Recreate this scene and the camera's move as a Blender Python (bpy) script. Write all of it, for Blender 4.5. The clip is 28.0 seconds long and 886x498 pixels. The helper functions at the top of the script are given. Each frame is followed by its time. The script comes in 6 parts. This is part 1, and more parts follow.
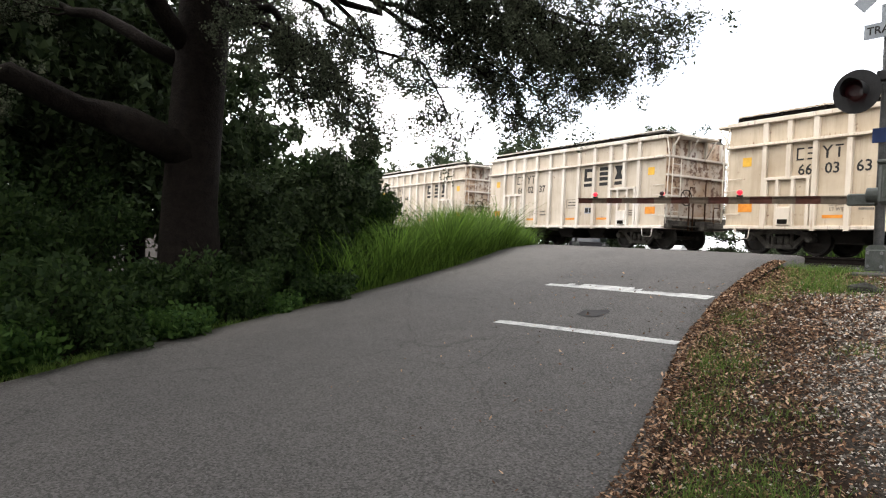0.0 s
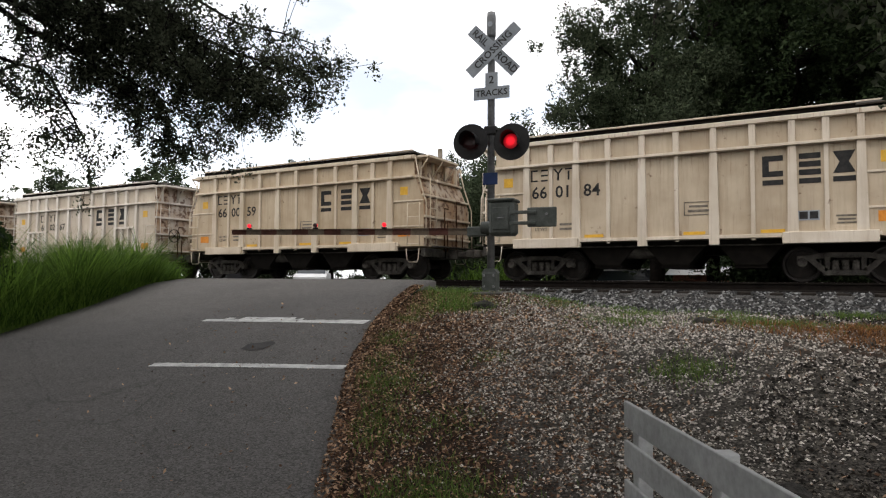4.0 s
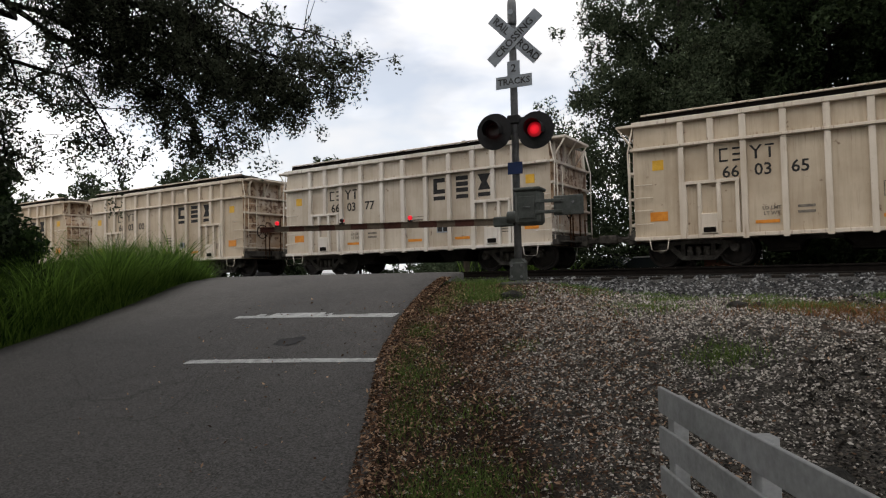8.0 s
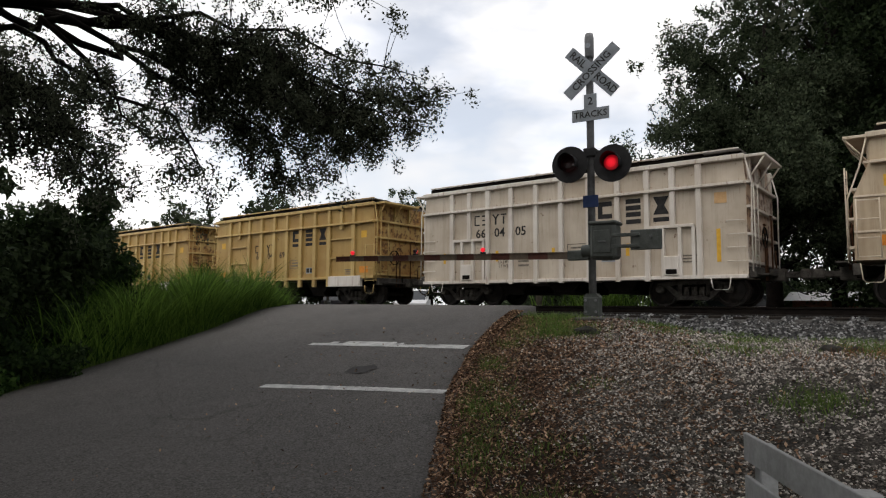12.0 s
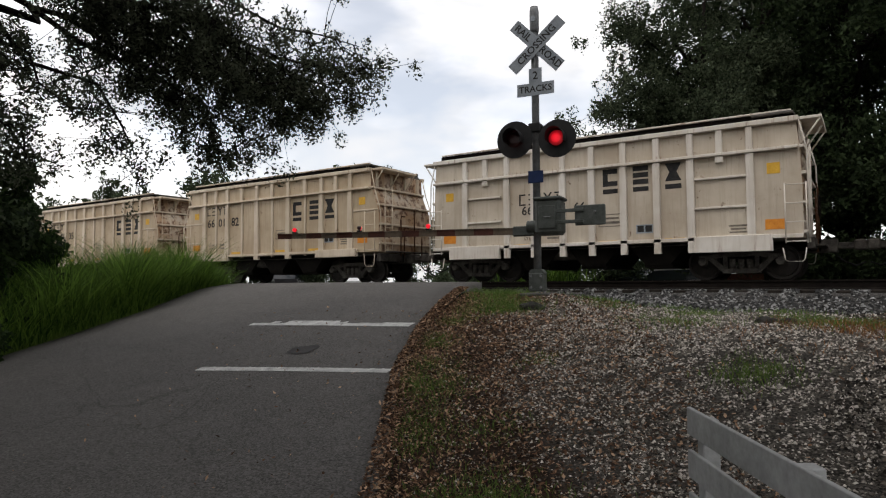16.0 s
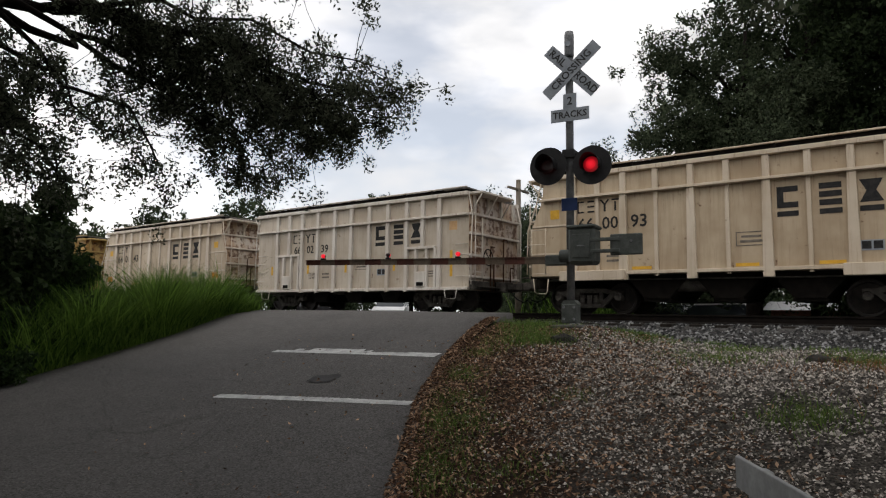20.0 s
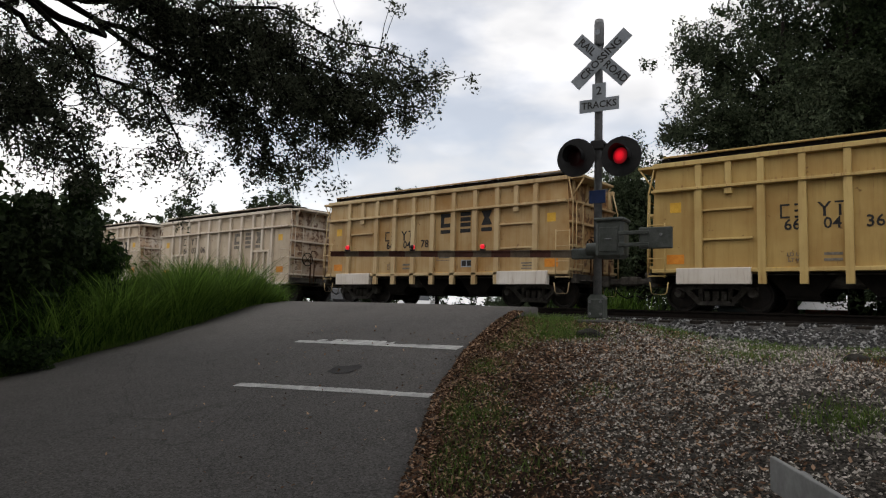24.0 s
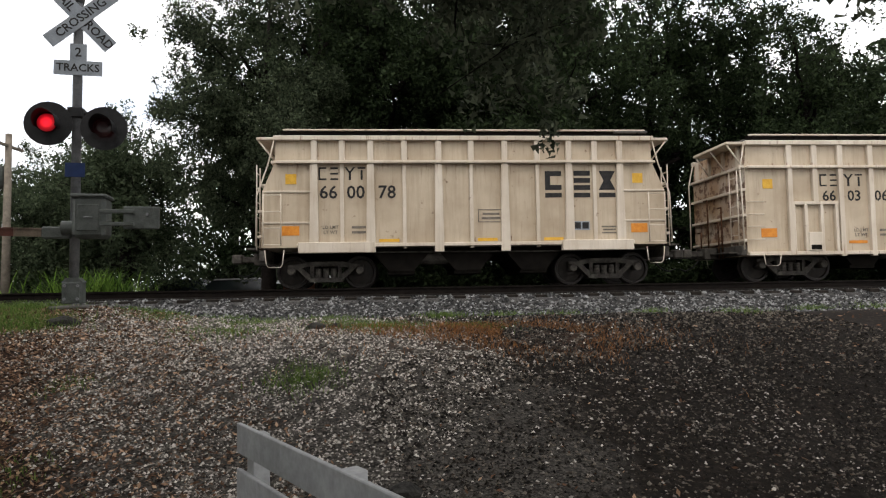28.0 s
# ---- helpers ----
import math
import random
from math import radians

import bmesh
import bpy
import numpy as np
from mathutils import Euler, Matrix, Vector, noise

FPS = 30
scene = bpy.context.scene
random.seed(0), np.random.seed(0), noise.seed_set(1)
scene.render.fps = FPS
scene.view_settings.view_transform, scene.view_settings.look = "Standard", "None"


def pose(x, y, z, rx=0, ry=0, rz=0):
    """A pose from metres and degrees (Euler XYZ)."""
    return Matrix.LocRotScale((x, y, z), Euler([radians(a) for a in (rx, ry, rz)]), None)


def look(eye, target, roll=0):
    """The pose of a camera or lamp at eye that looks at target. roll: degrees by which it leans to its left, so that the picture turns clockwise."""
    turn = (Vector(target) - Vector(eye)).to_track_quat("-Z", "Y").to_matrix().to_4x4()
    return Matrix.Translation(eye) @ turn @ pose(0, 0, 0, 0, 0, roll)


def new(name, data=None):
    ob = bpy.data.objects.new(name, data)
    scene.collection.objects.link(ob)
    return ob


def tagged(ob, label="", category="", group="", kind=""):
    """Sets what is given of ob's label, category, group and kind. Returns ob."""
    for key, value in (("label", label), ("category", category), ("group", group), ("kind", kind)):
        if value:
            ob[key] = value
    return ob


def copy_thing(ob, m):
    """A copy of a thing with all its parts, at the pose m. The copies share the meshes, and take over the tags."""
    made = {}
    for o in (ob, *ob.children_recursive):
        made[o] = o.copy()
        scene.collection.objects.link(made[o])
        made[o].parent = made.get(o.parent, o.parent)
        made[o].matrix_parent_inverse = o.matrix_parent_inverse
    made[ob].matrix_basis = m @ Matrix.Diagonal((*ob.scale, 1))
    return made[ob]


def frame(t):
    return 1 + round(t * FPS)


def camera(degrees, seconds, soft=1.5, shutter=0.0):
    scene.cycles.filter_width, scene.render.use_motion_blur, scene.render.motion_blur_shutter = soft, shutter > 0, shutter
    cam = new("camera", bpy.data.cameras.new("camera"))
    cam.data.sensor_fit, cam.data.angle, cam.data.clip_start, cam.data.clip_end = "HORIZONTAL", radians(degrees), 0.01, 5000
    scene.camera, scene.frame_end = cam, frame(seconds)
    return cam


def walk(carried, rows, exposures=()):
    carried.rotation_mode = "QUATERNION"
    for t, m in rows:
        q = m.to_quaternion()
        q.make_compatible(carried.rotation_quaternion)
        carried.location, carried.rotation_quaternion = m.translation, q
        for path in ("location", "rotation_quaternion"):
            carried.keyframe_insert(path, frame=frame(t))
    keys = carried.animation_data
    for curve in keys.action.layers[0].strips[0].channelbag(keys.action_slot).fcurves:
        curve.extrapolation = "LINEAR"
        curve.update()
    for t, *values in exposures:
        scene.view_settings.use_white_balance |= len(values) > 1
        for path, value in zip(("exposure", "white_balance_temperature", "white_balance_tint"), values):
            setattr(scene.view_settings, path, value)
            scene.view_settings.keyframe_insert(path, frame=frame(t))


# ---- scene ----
cam = camera(68.9, 28.0, soft=1.2)
PATH = [
    (0, (0.578, -0.16, 0.041), (1.57, 1.577, 0.01), 2.4),
    (0.5, (0.545, 0.038, -0.004), (2.154, 1.226, 0.013), 1.6),
    (1, (0.508, 0.018, -0.011), (2.238, 1.018, -0.076), -1.1),
    (1.5, (0.458, -0.006, 0.017), (2.215, 0.948, -0.01), -0.3),
    (2, (0.407, 0.006, 0.032), (2.168, 0.955, 0.014), 0.2),
    (2.5, (0.399, 0.005, 0.033), (2.152, 0.966, 0.086), 0.5),
    (4.5, (0.352, 0.0, 0.035), (2.079, 1.003, 0.146), 0.3),
    (5, (0.348, -0.001, 0.021), (2.036, 1.063, 0.165), 0.4),
    (5.5, (0.344, 0.005, 0.025), (2.054, 1.037, 0.134), 0.0),
    (6, (0.325, -0.002, 0.027), (2.015, 1.064, 0.122), 0.2),
    (6.5, (0.349, 0.009, 0.024), (2.036, 1.079, 0.109), -0.3),
    (7, (0.344, 0.017, 0.019), (2.01, 1.119, 0.113), -0.5),
    (7.5, (0.405, 0.004, 0.011), (2.094, 1.071, 0.105), -0.8),
    (8, (0.381, 0.009, 0.017), (2.08, 1.062, 0.087), -1.3),
    (8.5, (0.387, 0.01, 0.015), (2.095, 1.049, 0.094), -1.2),
    (9, (0.362, 0.013, 0.023), (2.053, 1.076, 0.13), -0.6),
    (9.5, (0.369, 0.011, 0.02), (2.047, 1.091, 0.152), 0.1),
    (10, (0.347, 0.014, 0.025), (1.997, 1.136, 0.157), 0.9),
    (10.5, (0.339, 0.027, 0.019), (1.983, 1.158, 0.149), 0.8),
    (11, (0.304, 0.036, 0.02), (1.97, 1.137, 0.142), -0.3),
    (11.5, (0.305, 0.043, 0.033), (1.963, 1.157, 0.124), 0.3),
    (12, (0.386, 0.024, 0.009), (1.953, 1.255, 0.181), 0.3),
    (12.5, (0.502, 0.026, -0.019), (2.125, 1.189, 0.095), 0.0),
    (14.5, (0.584, 0.106, -0.016), (2.248, 1.209, 0.108), -0.5),
    (15, (0.59, 0.1, -0.003), (2.237, 1.227, 0.138), -1.2),
    (15.5, (0.553, 0.091, 0.006), (2.235, 1.166, 0.117), -0.8),
    (16, (0.547, 0.098, 0.011), (2.214, 1.199, 0.112), -0.4),
    (16.5, (0.514, 0.095, 0.008), (2.152, 1.238, 0.111), -0.7),
    (17, (0.553, 0.094, -0.002), (2.203, 1.219, 0.1), -1.6),
    (17.5, (0.561, 0.105, 0.006), (2.228, 1.205, 0.106), -2.5),
    (18, (0.606, 0.106, -0.005), (2.277, 1.201, 0.104), -2.5),
    (18.5, (0.665, 0.116, -0.005), (2.343, 1.198, 0.099), -2.4),
    (19, (0.698, 0.12, 0.027), (2.361, 1.197, 0.296), -4.2),
    (19.5, (0.759, 0.138, 0.001), (2.412, 1.255, 0.148), -3.7),
    (20, (0.866, 0.203, -0.018), (2.465, 1.388, 0.178), 0.7),
    (20.5, (0.944, 0.254, -0.037), (2.502, 1.489, 0.183), -0.0),
    (21, (1.024, 0.267, -0.037), (2.677, 1.384, 0.101), -0.4),
    (21.5, (1.023, 0.25, -0.064), (2.661, 1.386, 0.105), -0.5),
    (22, (1.066, 0.254, -0.059), (2.708, 1.395, 0.003), -0.8),
    (22.5, (1.037, 0.254, -0.054), (2.607, 1.488, 0.059), 1.6),
    (24.5, (1.001, 0.257, -0.058), (2.553, 1.504, 0.132), 1.5),
    (25, (0.954, 0.263, -0.064), (2.526, 1.486, 0.115), 0.9),
    (25.5, (0.998, 0.267, -0.06), (2.551, 1.512, 0.131), 1.7),
    (26, (1.006, 0.265, -0.061), (2.575, 1.49, 0.128), 1.1),
    (26.5, (1.045, 0.271, -0.06), (2.68, 1.414, 0.075), 0.9),
    (27, (1.064, 0.262, -0.068), (2.849, 1.15, 0.094), 0.2),
    (27.5, (1.042, 0.23, -0.089), (2.984, 0.661, 0.117), 0.4),
    (28, (0.85, 0.142, -0.005), (2.841, -0.004, 0.112), -0.9),
]
walk(cam, [(t, look(eye, target, roll)) for t, eye, target, roll in PATH],
     exposures=[(t, e, 6850, 11) for t, e in ((0, 0.75), (0.5, 0.5), (1, 0.2), (2, 0.0), (5, -0.42), (8, -0.70), (15, -0.68), (22, -0.85), (26, -0.85), (27, -0.72), (28, -0.18))])

# ---- sky and sun: bright broken overcast ----
world = bpy.data.worlds.new("overcast_sky")
scene.world = world
world.use_nodes = True
W = world.node_tree.nodes
WL = world.node_tree.links
W.clear()


def wnode(kind, **values):
    n = W.new(kind)
    for k, v in values.items():
        n.inputs[k].default_value = v
    return n


sky = W.new("ShaderNodeTexSky")
sky.sky_type, sky.sun_disc = "NISHITA", False
sky.sun_elevation, sky.sun_rotation = radians(58), radians(250)
coord = W.new("ShaderNodeTexCoord")
stretch = W.new("ShaderNodeMapping")
stretch.inputs["Scale"].default_value = (1.0, 1.0, 2.6)
WL.new(coord.outputs["Generated"], stretch.inputs["Vector"])
cloud = wnode("ShaderNodeTexNoise", Scale=2.4, Detail=7.0, Roughness=0.56)
WL.new(stretch.outputs["Vector"], cloud.inputs["Vector"])
cover = W.new("ShaderNodeValToRGB")
cover.color_ramp.elements[0].position, cover.color_ramp.elements[0].color = 0.36, (0.55, 0.55, 0.55, 1)
cover.color_ramp.elements[1].position, cover.color_ramp.elements[1].color = 0.52, (1, 1, 1, 1)
WL.new(cloud.outputs["Fac"], cover.inputs["Fac"])
shade = W.new("ShaderNodeValToRGB")
shade.color_ramp.elements[0].position, shade.color_ramp.elements[0].color = 0.40, (0.75, 0.78, 0.83, 1)
shade.color_ramp.elements[1].position, shade.color_ramp.elements[1].color = 0.60, (1.35, 1.36, 1.4, 1)
grey = wnode("ShaderNodeTexNoise", Scale=1.9, Detail=5.0, Roughness=0.5)
WL.new(stretch.outputs["Vector"], grey.inputs["Vector"])
WL.new(grey.outputs["Fac"], shade.inputs["Fac"])
dim = W.new("ShaderNodeVectorMath")
dim.operation = "SCALE"
dim.inputs["Scale"].default_value = 0.13
WL.new(sky.outputs["Color"], dim.inputs[0])
blend = W.new("ShaderNodeMix")
blend.data_type = "RGBA"
WL.new(cover.outputs["Color"], blend.inputs["Factor"])
WL.new(dim.outputs["Vector"], blend.inputs["A"])
WL.new(shade.outputs["Color"], blend.inputs["B"])
back = wnode("ShaderNodeBackground", Strength=2.0)
WL.new(blend.outputs["Result"], back.inputs["Color"])
out = W.new("ShaderNodeOutputWorld")
WL.new(back.outputs["Background"], out.inputs["Surface"])

sun = new("sun", bpy.data.lights.new("sun", "SUN"))
sun.data.energy, sun.data.angle, sun.data.color = 0.9, radians(14), (1.0, 0.95, 0.88)
sun.matrix_world = look((-30, 12, 50), (0, 0, 0))


# ---- materials ----
def material(name, rough=0.7, metal=0.0):
    m = bpy.data.materials.new(name)
    m.use_nodes = True
    b = m.node_tree.nodes["Principled BSDF"]
    b.inputs["Roughness"].default_value, b.inputs["Metallic"].default_value = rough, metal
    b.inputs["Specular IOR Level"].default_value = 0.5 if rough < 0.5 else 0.25 if rough < 0.7 else 0.08
    return m, m.node_tree.nodes, m.node_tree.links, b


def node(N, kind, **values):
    n = N.new(kind)
    for k, v in values.items():
        n.inputs[k].default_value = v
    return n


def ramp(N, L, source, stops):
    r = N.new("ShaderNodeValToRGB")
    e = r.color_ramp.elements
    while len(e) < len(stops):
        e.new(0.5)
    for k, (p, c) in enumerate(stops):
        e[k].position, e[k].color = p, (*c, 1)
    L.new(source, r.inputs["Fac"])
    return r.outputs["Color"]


def place(N, L, scale=(1, 1, 1)):
    c = N.new("ShaderNodeTexCoord")
    m = N.new("ShaderNodeMapping")
    m.inputs["Scale"].default_value = scale
    L.new(c.outputs["Object"], m.inputs["Vector"])
    return m.outputs["Vector"]


def noise_at(N, L, where, scale, detail=4.0, rough=0.55):
    n = node(N, "ShaderNodeTexNoise", Scale=scale, Detail=detail, Roughness=rough)
    L.new(where, n.inputs["Vector"])
    return n.outputs["Fac"]


def mixed(N, L, fac, a, b, how="MIX"):
    m = N.new("ShaderNodeMix")
    m.data_type, m.blend_type = "RGBA", how
    for slot, v in (("Factor", fac), ("A", a), ("B", b)):
        if isinstance(v, (int, float)):
            m.inputs[slot].default_value = v
        elif isinstance(v, tuple):
            m.inputs[slot].default_value = (*v, 1)
        else:
            L.new(v, m.inputs[slot])
    return m.outputs["Result"]


def bump(N, L, b, height, strength=0.3, distance=0.01):
    n = node(N, "ShaderNodeBump", Strength=strength, Distance=distance)
    L.new(height, n.inputs["Height"])
    L.new(n.outputs["Normal"], b.inputs["Normal"])


def mottled(name, dark, light, scale=6.0, rough=0.75, metal=0.0, fine=60.0, relief=0.25, depth=0.004):
    """A surface of two tones at two scales, with fine relief."""
    m, N, L, b = material(name, rough, metal)
    w = place(N, L)
    big, small = noise_at(N, L, w, scale, 5), noise_at(N, L, w, fine, 3)
    both = mixed(N, L, 0.4, big, small)
    L.new(ramp(N, L, both, [(0.35, dark), (0.65, light)]), b.inputs["Base Color"])
    bump(N, L, b, small, relief, depth)
    return m


def car_paint(name, base, dirt, rust, grime=0.5, rusty=0.66, drips=False):
    """Weathered enamel: dull paint, dirt that ran down in streaks, rust spots."""
    m, N, L, b = material(name, 0.55)
    w = place(N, L)
    streak = noise_at(N, L, place(N, L, (2.2, 2.2, 0.16)), 2.6, 6, 0.6)
    cloudy = noise_at(N, L, w, 0.9, 5)
    c = mixed(N, L, ramp(N, L, cloudy, [(0.35, (0, 0, 0)), (0.7, (grime, grime, grime))]), base, dirt)
    c = mixed(N, L, ramp(N, L, streak, [(0.50, (0, 0, 0)), (0.78, (grime, grime, grime))]), c, dirt)
    spots = noise_at(N, L, w, 4.3, 8, 0.66)
    c = mixed(N, L, ramp(N, L, spots, [(rusty, (0, 0, 0)), (rusty + 0.08, (0.85, 0.85, 0.85))]), c, rust)
    runs = noise_at(N, L, place(N, L, (3.4, 3.4, 0.09)), 5.0, 5, 0.7)
    c = mixed(N, L, ramp(N, L, runs, [(0.58, (0, 0, 0)), (0.72, (grime * 0.3, grime * 0.3, grime * 0.3))]), c, tuple(0.55 * k for k in dirt))
    if drips:
        # rust that ran down from the top chord, the belt rail and the ledges
        sep = N.new("ShaderNodeSeparateXYZ")
        L.new(w, sep.inputs["Vector"])
        high = node(N, "ShaderNodeMapRange")
        L.new(sep.outputs["Z"], high.inputs["Value"])
        for slot, v in (("From Min", 0.6), ("From Max", 4.0)):
            high.inputs[slot].default_value = v
        below = ramp(N, L, high.outputs["Result"], [(0.0, (0.9, 0.9, 0.9)), (0.16, (0.25, 0.25, 0.25)), (0.55, (0.15, 0.15, 0.15)), (0.76, (0.8, 0.8, 0.8)), (0.77, (0.1, 0.1, 0.1)), (0.84, (0.2, 0.2, 0.2)), (0.95, (0.9, 0.9, 0.9))])
        tears = ramp(N, L, noise_at(N, L, place(N, L, (4.0, 4.0, 0.35)), 3.0, 6, 0.7), [(0.56, (0, 0, 0)), (0.68, (0.9, 0.9, 0.9))])
        c = mixed(N, L, mixed(N, L, 1.0, below, tears, "MULTIPLY"), c, tuple(1.5 * k for k in rust))
    L.new(c, b.inputs["Base Color"])
    bump(N, L, b, noise_at(N, L, w, 1.7, 3), 0.35, 0.02)
    return m


M = {}
TONES = {"white": ((0.67, 0.63, 0.57), (0.40, 0.33, 0.25)), "cream": ((0.62, 0.535, 0.42), (0.36, 0.27, 0.175)), "buff": ((0.64, 0.57, 0.475), (0.38, 0.30, 0.21)),
         "yellow": ((0.52, 0.38, 0.15), (0.32, 0.19, 0.06)), "ochre": ((0.54, 0.42, 0.24), (0.31, 0.165, 0.05))}
for tone, (clean, dirt) in TONES.items():
    M[tone] = car_paint(tone + "_car_paint", clean, dirt, (0.13, 0.055, 0.025), 0.55, 0.66, True)
    M[tone + "_plate"] = car_paint(tone + "_plate_paint", tuple(p * q for p, q in zip(clean, (0.84, 0.79, 0.71))), dirt, (0.10, 0.042, 0.02), 0.95, 0.635, True)
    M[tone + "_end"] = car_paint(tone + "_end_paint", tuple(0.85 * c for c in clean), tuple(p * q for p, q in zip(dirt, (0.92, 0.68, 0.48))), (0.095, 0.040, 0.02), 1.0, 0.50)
M["rusty"] = mottled("rusty_pipe_steel", (0.035, 0.016, 0.009), (0.13, 0.065, 0.036), 6, 0.85)
# Grime taken to near black: the shade under the cars is in the colour.
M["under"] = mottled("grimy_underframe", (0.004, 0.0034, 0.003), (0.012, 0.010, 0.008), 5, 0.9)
M["truck"] = mottled("dusty_cast_steel", (0.014, 0.012, 0.011), (0.095, 0.087, 0.076), 5, 0.85)
M["wheel"] = mottled("wheel_steel", (0.008, 0.007, 0.006), (0.028, 0.022, 0.018), 8, 0.6)
M["tread"] = mottled("polished_steel", (0.35, 0.34, 0.33), (0.55, 0.54, 0.52), 9, 0.3, 0.9)
M["roof"] = mottled("grey_roof_hatch", (0.05, 0.048, 0.045), (0.15, 0.14, 0.125), 2, 0.8)
M["ink"] = mottled("black_stencil_paint", (0.018, 0.018, 0.02), (0.045, 0.043, 0.04), 8, 0.7)
M["fadedink"] = mottled("faded_stencil_paint", (0.09, 0.08, 0.07), (0.25, 0.22, 0.18), 8, 0.7)
M["patch_yellow"] = mottled("yellow_reflective_patch", (0.55, 0.30, 0.03), (0.72, 0.43, 0.06), 9, 0.5)
M["patch_pale"] = mottled("faded_orange_patch", (0.50, 0.30, 0.14), (0.62, 0.40, 0.20), 9, 0.6)
M["patch_orange"] = mottled("orange_reflective_patch", (0.55, 0.18, 0.02), (0.7, 0.28, 0.04), 9, 0.5)
# Mast and casting greys are lowered to paint in their backlit look.
M["galv"] = mottled("weathered_galvanised_steel", (0.10, 0.105, 0.11), (0.22, 0.225, 0.23), 7, 0.6, 0.35)
M["castgrey"] = mottled("grey_painted_casting", (0.036, 0.042, 0.038), (0.085, 0.094, 0.087), 7, 0.65)
M["black"] = mottled("dull_black_paint", (0.008, 0.008, 0.009), (0.02, 0.02, 0.021), 9, 0.6)
# Sign white turned blue-grey: the backlit side's shade is put into the colour.
M["signwhite"] = mottled("weathered_sign_white", (0.20, 0.225, 0.25), (0.33, 0.36, 0.39), 5, 0.6)
M["signblue"] = mottled("blue_sign_enamel", (0.007, 0.018, 0.06), (0.011, 0.027, 0.09), 8, 0.5)
M["armred"] = mottled("faded_red_stripe", (0.035, 0.012, 0.008), (0.085, 0.028, 0.018), 6, 0.6)
M["armwhite"] = mottled("dirty_white_stripe", (0.06, 0.043, 0.03), (0.14, 0.11, 0.08), 6, 0.6)
M["concrete"] = mottled("old_concrete", (0.05, 0.048, 0.044), (0.12, 0.115, 0.105), 5, 0.9)
M["fence"] = mottled("white_painted_board", (0.24, 0.245, 0.24), (0.38, 0.385, 0.38), 3, 0.7, 0, 30)
M["line"] = mottled("worn_road_paint", (0.24, 0.24, 0.235), (0.56, 0.56, 0.54), 7, 0.7, 0, 70)
M["rail"] = mottled("rusty_rail_steel", (0.005, 0.004, 0.0035), (0.014, 0.011, 0.009), 7, 0.8)
M["tie"] = mottled("creosoted_timber", (0.008, 0.007, 0.006), (0.03, 0.025, 0.021), 6, 0.9)
# Far below bark's own tone: the crown's shade is put into the colour.
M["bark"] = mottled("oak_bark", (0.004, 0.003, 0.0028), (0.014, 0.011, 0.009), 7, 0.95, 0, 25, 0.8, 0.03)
M["pole"] = mottled("weathered_pole_timber", (0.12, 0.10, 0.08), (0.24, 0.21, 0.17), 5, 0.9)
M["rock"] = mottled("dark_rock", (0.012, 0.011, 0.010), (0.05, 0.047, 0.042), 9, 0.9, 0, 40, 0.6, 0.02)
M["house"] = mottled("red_brown_siding", (0.16, 0.07, 0.045), (0.26, 0.12, 0.08), 2, 0.8)
M["roofing"] = mottled("pale_metal_roof", (0.3, 0.3, 0.3), (0.42, 0.42, 0.42), 4, 0.6)
M["carwhite"] = mottled("white_vehicle_paint", (0.7, 0.71, 0.72), (0.8, 0.81, 0.82), 2, 0.25)
M["cardark"] = mottled("dark_vehicle_paint", (0.02, 0.02, 0.022), (0.04, 0.04, 0.044), 2, 0.25)
M["tyre"] = mottled("tyre_rubber", (0.012, 0.012, 0.012), (0.03, 0.03, 0.03), 9, 0.9)
glass, GN, GL, gb = material("dark_vehicle_glass", 0.08)
gb.inputs["Base Color"].default_value = (0.02, 0.025, 0.03, 1)
M["glass"] = glass


def glow(name, colour, strength):
    """A lit lens: brightest at the bulb in its middle, dimmer ribs of glass round it."""
    m, N, L, b = material(name, 0.4)
    b.inputs["Base Color"].default_value = (0.25, 0.01, 0.015, 1)
    b.inputs["Emission Color"].default_value = (*colour, 1)
    far = N.new("ShaderNodeVectorMath")
    far.operation = "LENGTH"
    L.new(place(N, L, (0, 7.0, 7.0)), far.inputs[0])
    ribs = noise_at(N, L, place(N, L, (0, 60, 60)), 1.0, 2)
    spot = ramp(N, L, far.outputs["Value"], [(0.0, (1, 1, 1)), (0.3, (0.75, 0.75, 0.75)), (0.62, (0.28, 0.28, 0.28)), (0.95, (0.05, 0.05, 0.05))])
    lit = N.new("ShaderNodeMath")
    lit.operation = "MULTIPLY"
    L.new(mixed(N, L, 0.35, spot, ribs, "MULTIPLY"), lit.inputs[0])
    lit.inputs[1].default_value = strength
    L.new(lit.outputs["Value"], b.inputs["Emission Strength"])
    return m


M["lit"] = glow("lit_red_lens", (1.0, 0.012, 0.03), 2.2)
M["unlit"] = mottled("unlit_red_lens", (0.018, 0.003, 0.004), (0.035, 0.005, 0.006), 20, 0.3)


def leafy(name, dark, light, through_light=0.35, middle=None):
    m, N, L, b = material(name, 0.75)
    g = N.new("ShaderNodeNewGeometry")
    c = ramp(N, L, g.outputs["Random Per Island"], [(0.0, dark), (0.6, middle or tuple((p + q) / 2 for p, q in zip(dark, light))), (1.0, light)])
    L.new(c, b.inputs["Base Color"])
    t = N.new("ShaderNodeBsdfTranslucent")
    L.new(c, t.inputs["Color"])
    x = N.new("ShaderNodeMixShader")
    x.inputs["Fac"].default_value = through_light
    L.new(b.outputs["BSDF"], x.inputs[1])
    L.new(t.outputs["BSDF"], x.inputs[2])
    L.new(x.outputs["Shader"], N["Material Output"].inputs["Surface"])
    return m


